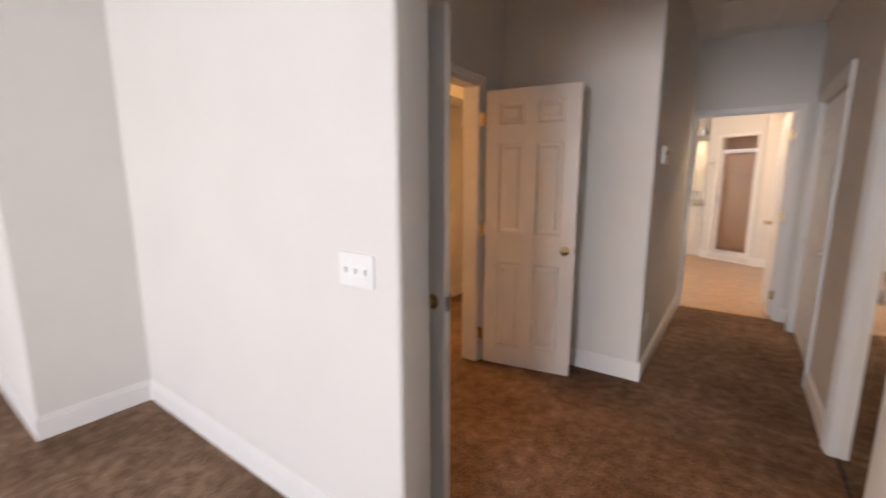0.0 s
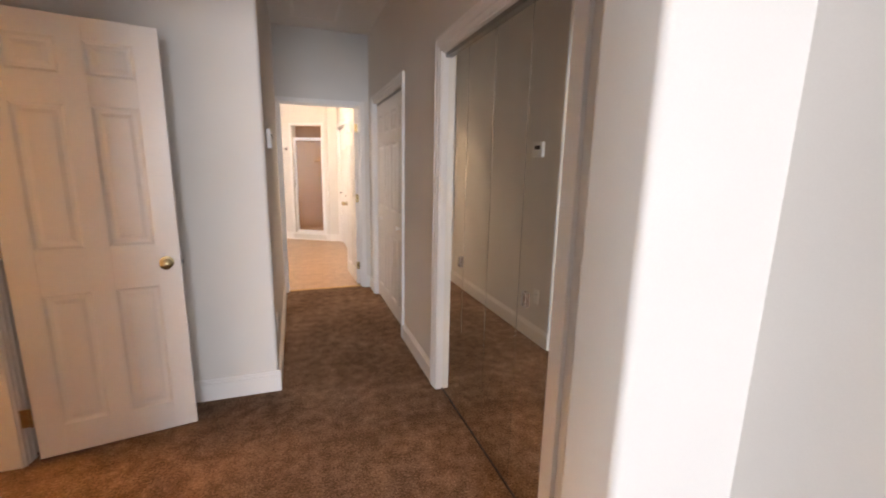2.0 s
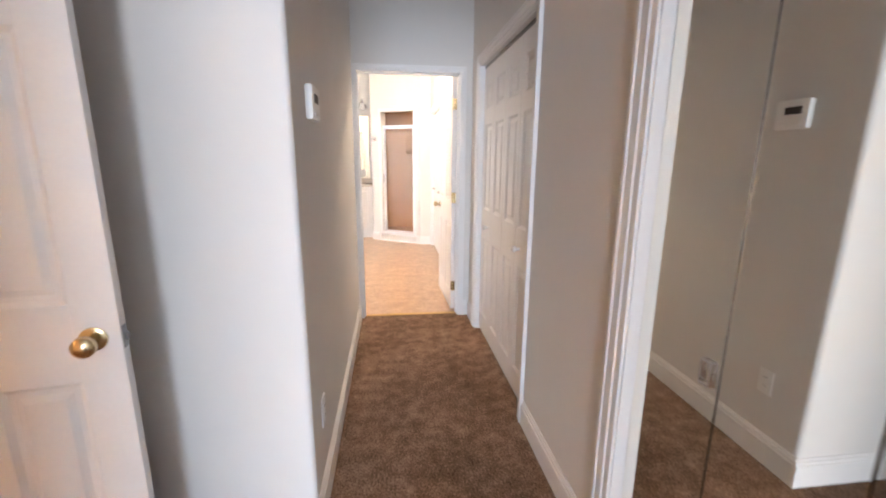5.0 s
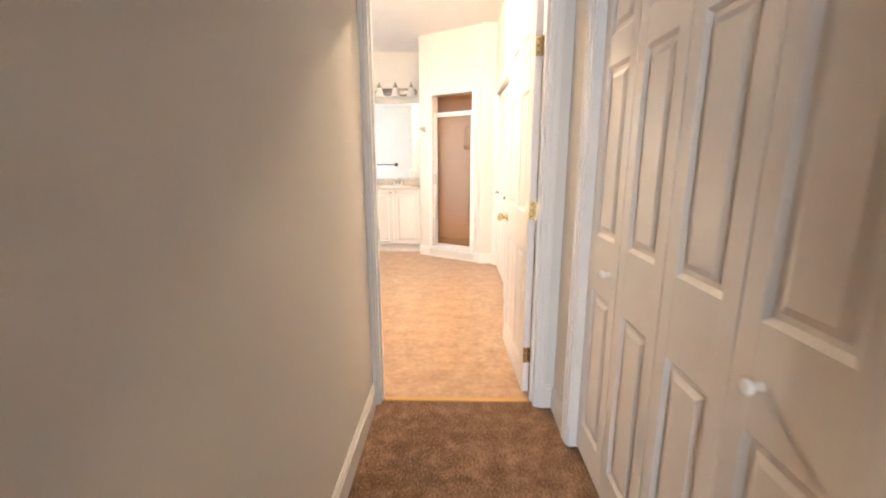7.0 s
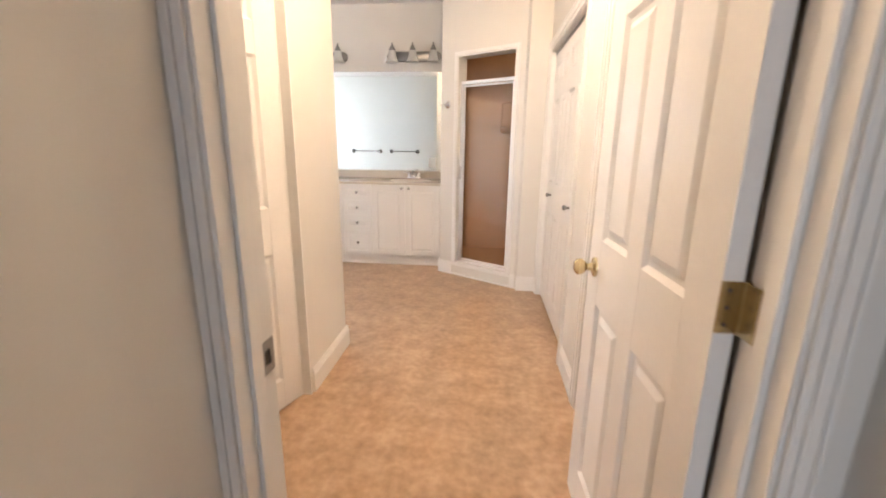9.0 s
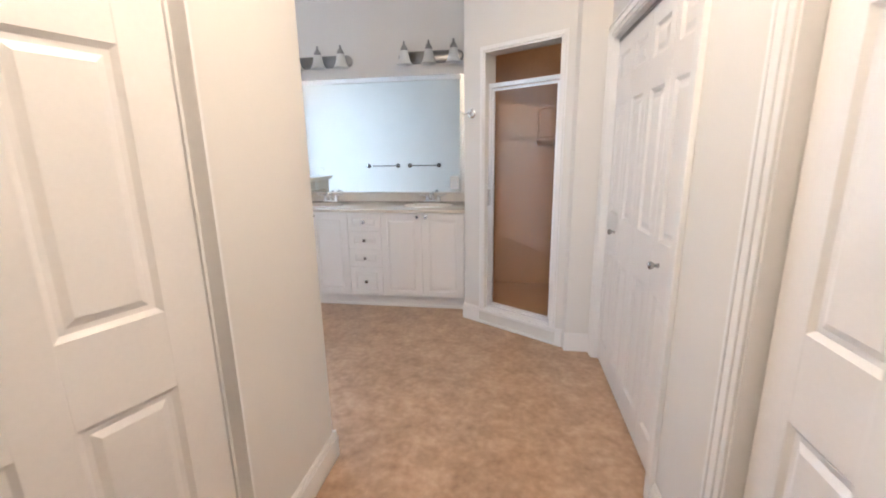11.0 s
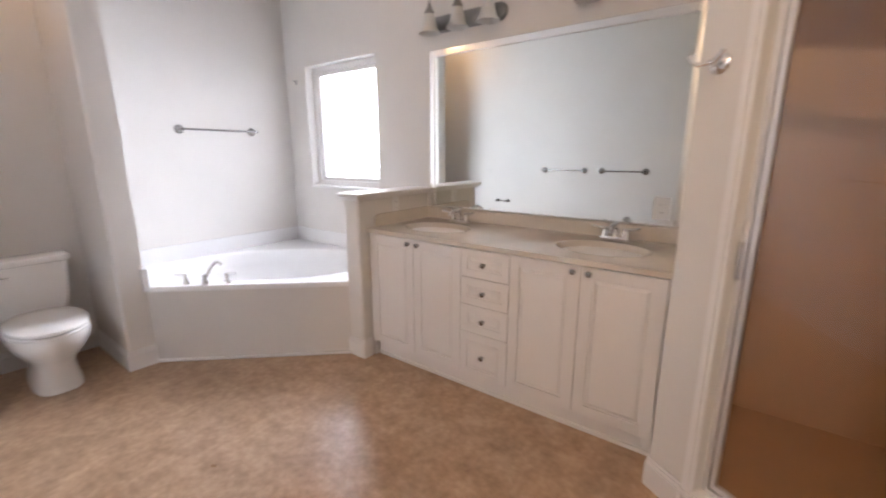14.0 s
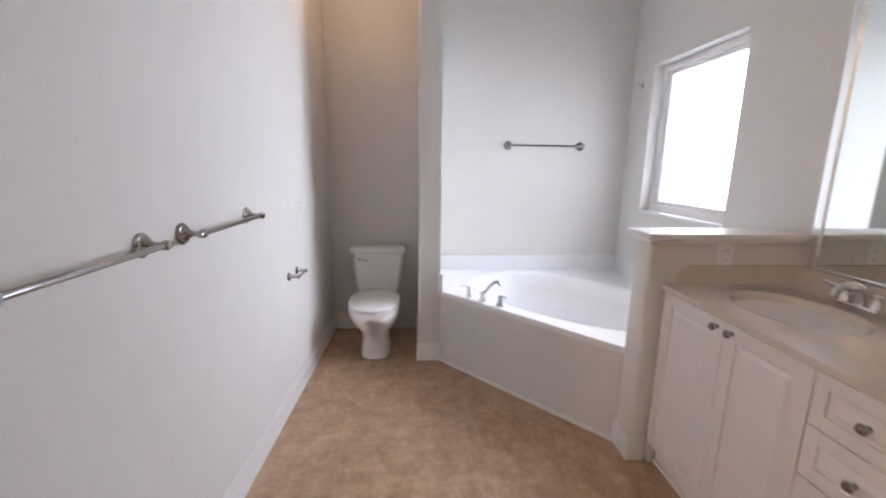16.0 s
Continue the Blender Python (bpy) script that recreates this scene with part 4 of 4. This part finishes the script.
part("spout", bm, CHROME, tf, smooth=True)
for s in (-1, 1):
    bm = bmesh.new()
    lathe(bm, [(0, 0), (0.024, 0), (0.021, 0.008), (0.013, 0.03), (0.015, 0.055), (0.011, 0.07), (0, 0.075)], pose(s * 0.135, 0, 0))
    tube(bm, [(s * 0.135, 0, 0.066), (s * 0.16, -0.006, 0.072), (s * 0.195, -0.012, 0.07)], [0.008, 0.006, 0.008])
    part("handle", bm, CHROME, tf, smooth=True)

# ---- toilet ----
toi = thing("toilet", pose(TB, 7.80, 0, 0, 0, 0), "white porcelain two-piece toilet with the lid down", "toilet")


def oval(cx, a, b, z, n=32, e=2.2, back=1.0):
    pts = []
    for i in range(n):
        t = 2 * math.pi * i / n
        c, s = math.cos(t), math.sin(t)
        b2 = b * 1.06
        pts.append((cx + (a if c > 0 else a * back) * math.copysign(abs(c) ** (2 / e), c), b2 * math.copysign(abs(s) ** (2 / e), s), z))
    return pts


bm = bmesh.new()
rings(bm, [oval(0.38, 0.24, 0.112, 0.0, e=3), oval(0.38, 0.237, 0.110, 0.035, e=3), oval(0.39, 0.218, 0.101, 0.10, e=2.8), oval(0.41, 0.208, 0.099, 0.165, e=2.4), oval(0.44, 0.22, 0.118, 0.215),
           oval(0.465, 0.245, 0.148, 0.265), oval(0.485, 0.265, 0.172, 0.32), oval(0.495, 0.272, 0.181, 0.365), oval(0.495, 0.268, 0.18, 0.39)])
part("bowl", bm, PORCELAIN, toi, smooth=True)
bm = bmesh.new()
rings(bm, [oval(0.50, 0.270, 0.172, 0.391), oval(0.50, 0.275, 0.176, 0.398), oval(0.50, 0.270, 0.172, 0.407)])
part("seat", bm, PORCELAIN, toi, smooth=True)
bm = bmesh.new()
rings(bm, [oval(0.498, 0.274, 0.176, 0.413), oval(0.498, 0.280, 0.180, 0.420), oval(0.498, 0.276, 0.176, 0.432), oval(0.498, 0.25, 0.155, 0.439), oval(0.498, 0.15, 0.09, 0.443)])
part("lid", bm, PORCELAIN, toi, smooth=True)
bm = bmesh.new()
rings(bm, [[(x, y, z) for x, y in ((0.02, -w), (0.19, -w), (0.205, -w + 0.02), (0.205, w - 0.02), (0.19, w), (0.02, w))] for z, w in ((0.39, 0.150), (0.41, 0.164), (0.47, 0.182), (0.60, 0.196), (0.718, 0.204))])
part("tank", bm, PORCELAIN, toi)
bm = bmesh.new()
box(bm, 0.008, -0.222, 0.719, 0.222, 0.222, 0.764, bevel=0.014)
part("tank_lid", bm, PORCELAIN, toi, smooth=True)
bm = bmesh.new()
lathe(bm, [(0, 0), (0.014, 0), (0.013, 0.006), (0.007, 0.010), (0, 0.012)], pose(0.205, -0.15, 0.672, 0, 90, 0), 14)
tube(bm, [(0.214, -0.15, 0.672), (0.222, -0.125, 0.668), (0.222, -0.08, 0.660)], [0.005, 0.005, 0.007], 8)
part("flush_lever", bm, CHROME, toi, "small chrome flush lever", smooth=True)
bm = bmesh.new()
box(bm, 0.10, -0.11, 0.30, 0.30, 0.11, 0.392, bevel=0.02)
part("bridge", bm, PORCELAIN, toi, smooth=True)

# ---- bars on the walls ----


def towel_bar(m, length, label):
    t = thing("towel_bar", m, label, "towel bar")
    for s in (-1, 1):
        bm = bmesh.new()
        lathe(bm, [(0, 0), (0.036, 0), (0.036, 0.005), (0.031, 0.009), (0.028, 0.010), (0.026, 0.017), (0.017, 0.023), (0.011, 0.032), (0.008, 0.055), (0.014, 0.062), (0.015, 0.072), (0.010, 0.080), (0, 0.081)], pose(s * length / 2, 0, 0, -90, 0, 0))
        part("post", bm, SATIN, t, smooth=True)
    bm = bmesh.new()
    tube(bm, [(-length / 2 - 0.015, 0.068, 0), (length / 2 + 0.015, 0.068, 0)], 0.0085, 14)
    part("bar", bm, SATIN, t, smooth=True)
    for s in (-1, 1):
        bm = bmesh.new()
        lathe(bm, [(0.009, 0), (0.012, 0.003), (0.010, 0.010), (0, 0.013)], pose(s * (length / 2 + 0.012), 0.068, 0, 0, 90 * s, 0), 14)
        part("end_cap", bm, SATIN, t, smooth=True)


towel_bar(on_towel_wall(-0.895, 1.20), 0.475, "chrome towel bar with round rosettes on the grey wall")
towel_bar(on_towel_wall(-1.575, 1.20), 0.49, "chrome towel bar with round rosettes on the grey wall")
towel_bar(pose(TB, 9.175, 1.594, 0, 0, -90), 0.61, "chrome towel bar above the bathtub")
tp = thing("paper_holder", on_towel_wall(-2.40, 0.78), "chrome toilet paper holder without a roll", "paper holder")
for s in (-1, 1):
    bm = bmesh.new()
    lathe(bm, [(0, 0), (0.024, 0), (0.022, 0.006), (0.010, 0.014), (0.008, 0.05), (0.012, 0.06), (0, 0.068)], pose(s * 0.075, 0, 0, -90, 0, 0))
    part("post", bm, SATIN, tp, smooth=True)
bm = bmesh.new()
tube(bm, [(-0.07, 0.056, 0), (0.07, 0.056, 0)], 0.006)
part("roller", bm, SATIN, tp, smooth=True)
# three bare screw holes left by a fitting above the paper holder
holes = thing("wall_anchor", on_towel_wall(-2.62, 1.17), "small bare metal wall anchors in grey paint", "wall anchor")
for x, z in ((-0.03, 0.012), (0.02, 0.02), (0.012, -0.022)):
    bm = bmesh.new()
    lathe(bm, [(0.005, 0.0), (0.0055, 0.0012), (0.003, 0.0016), (0.0, 0.0006)], pose(x, 0, z, -90, 0, 0), 10)
    part("anchor", bm, NICKEL, holes)
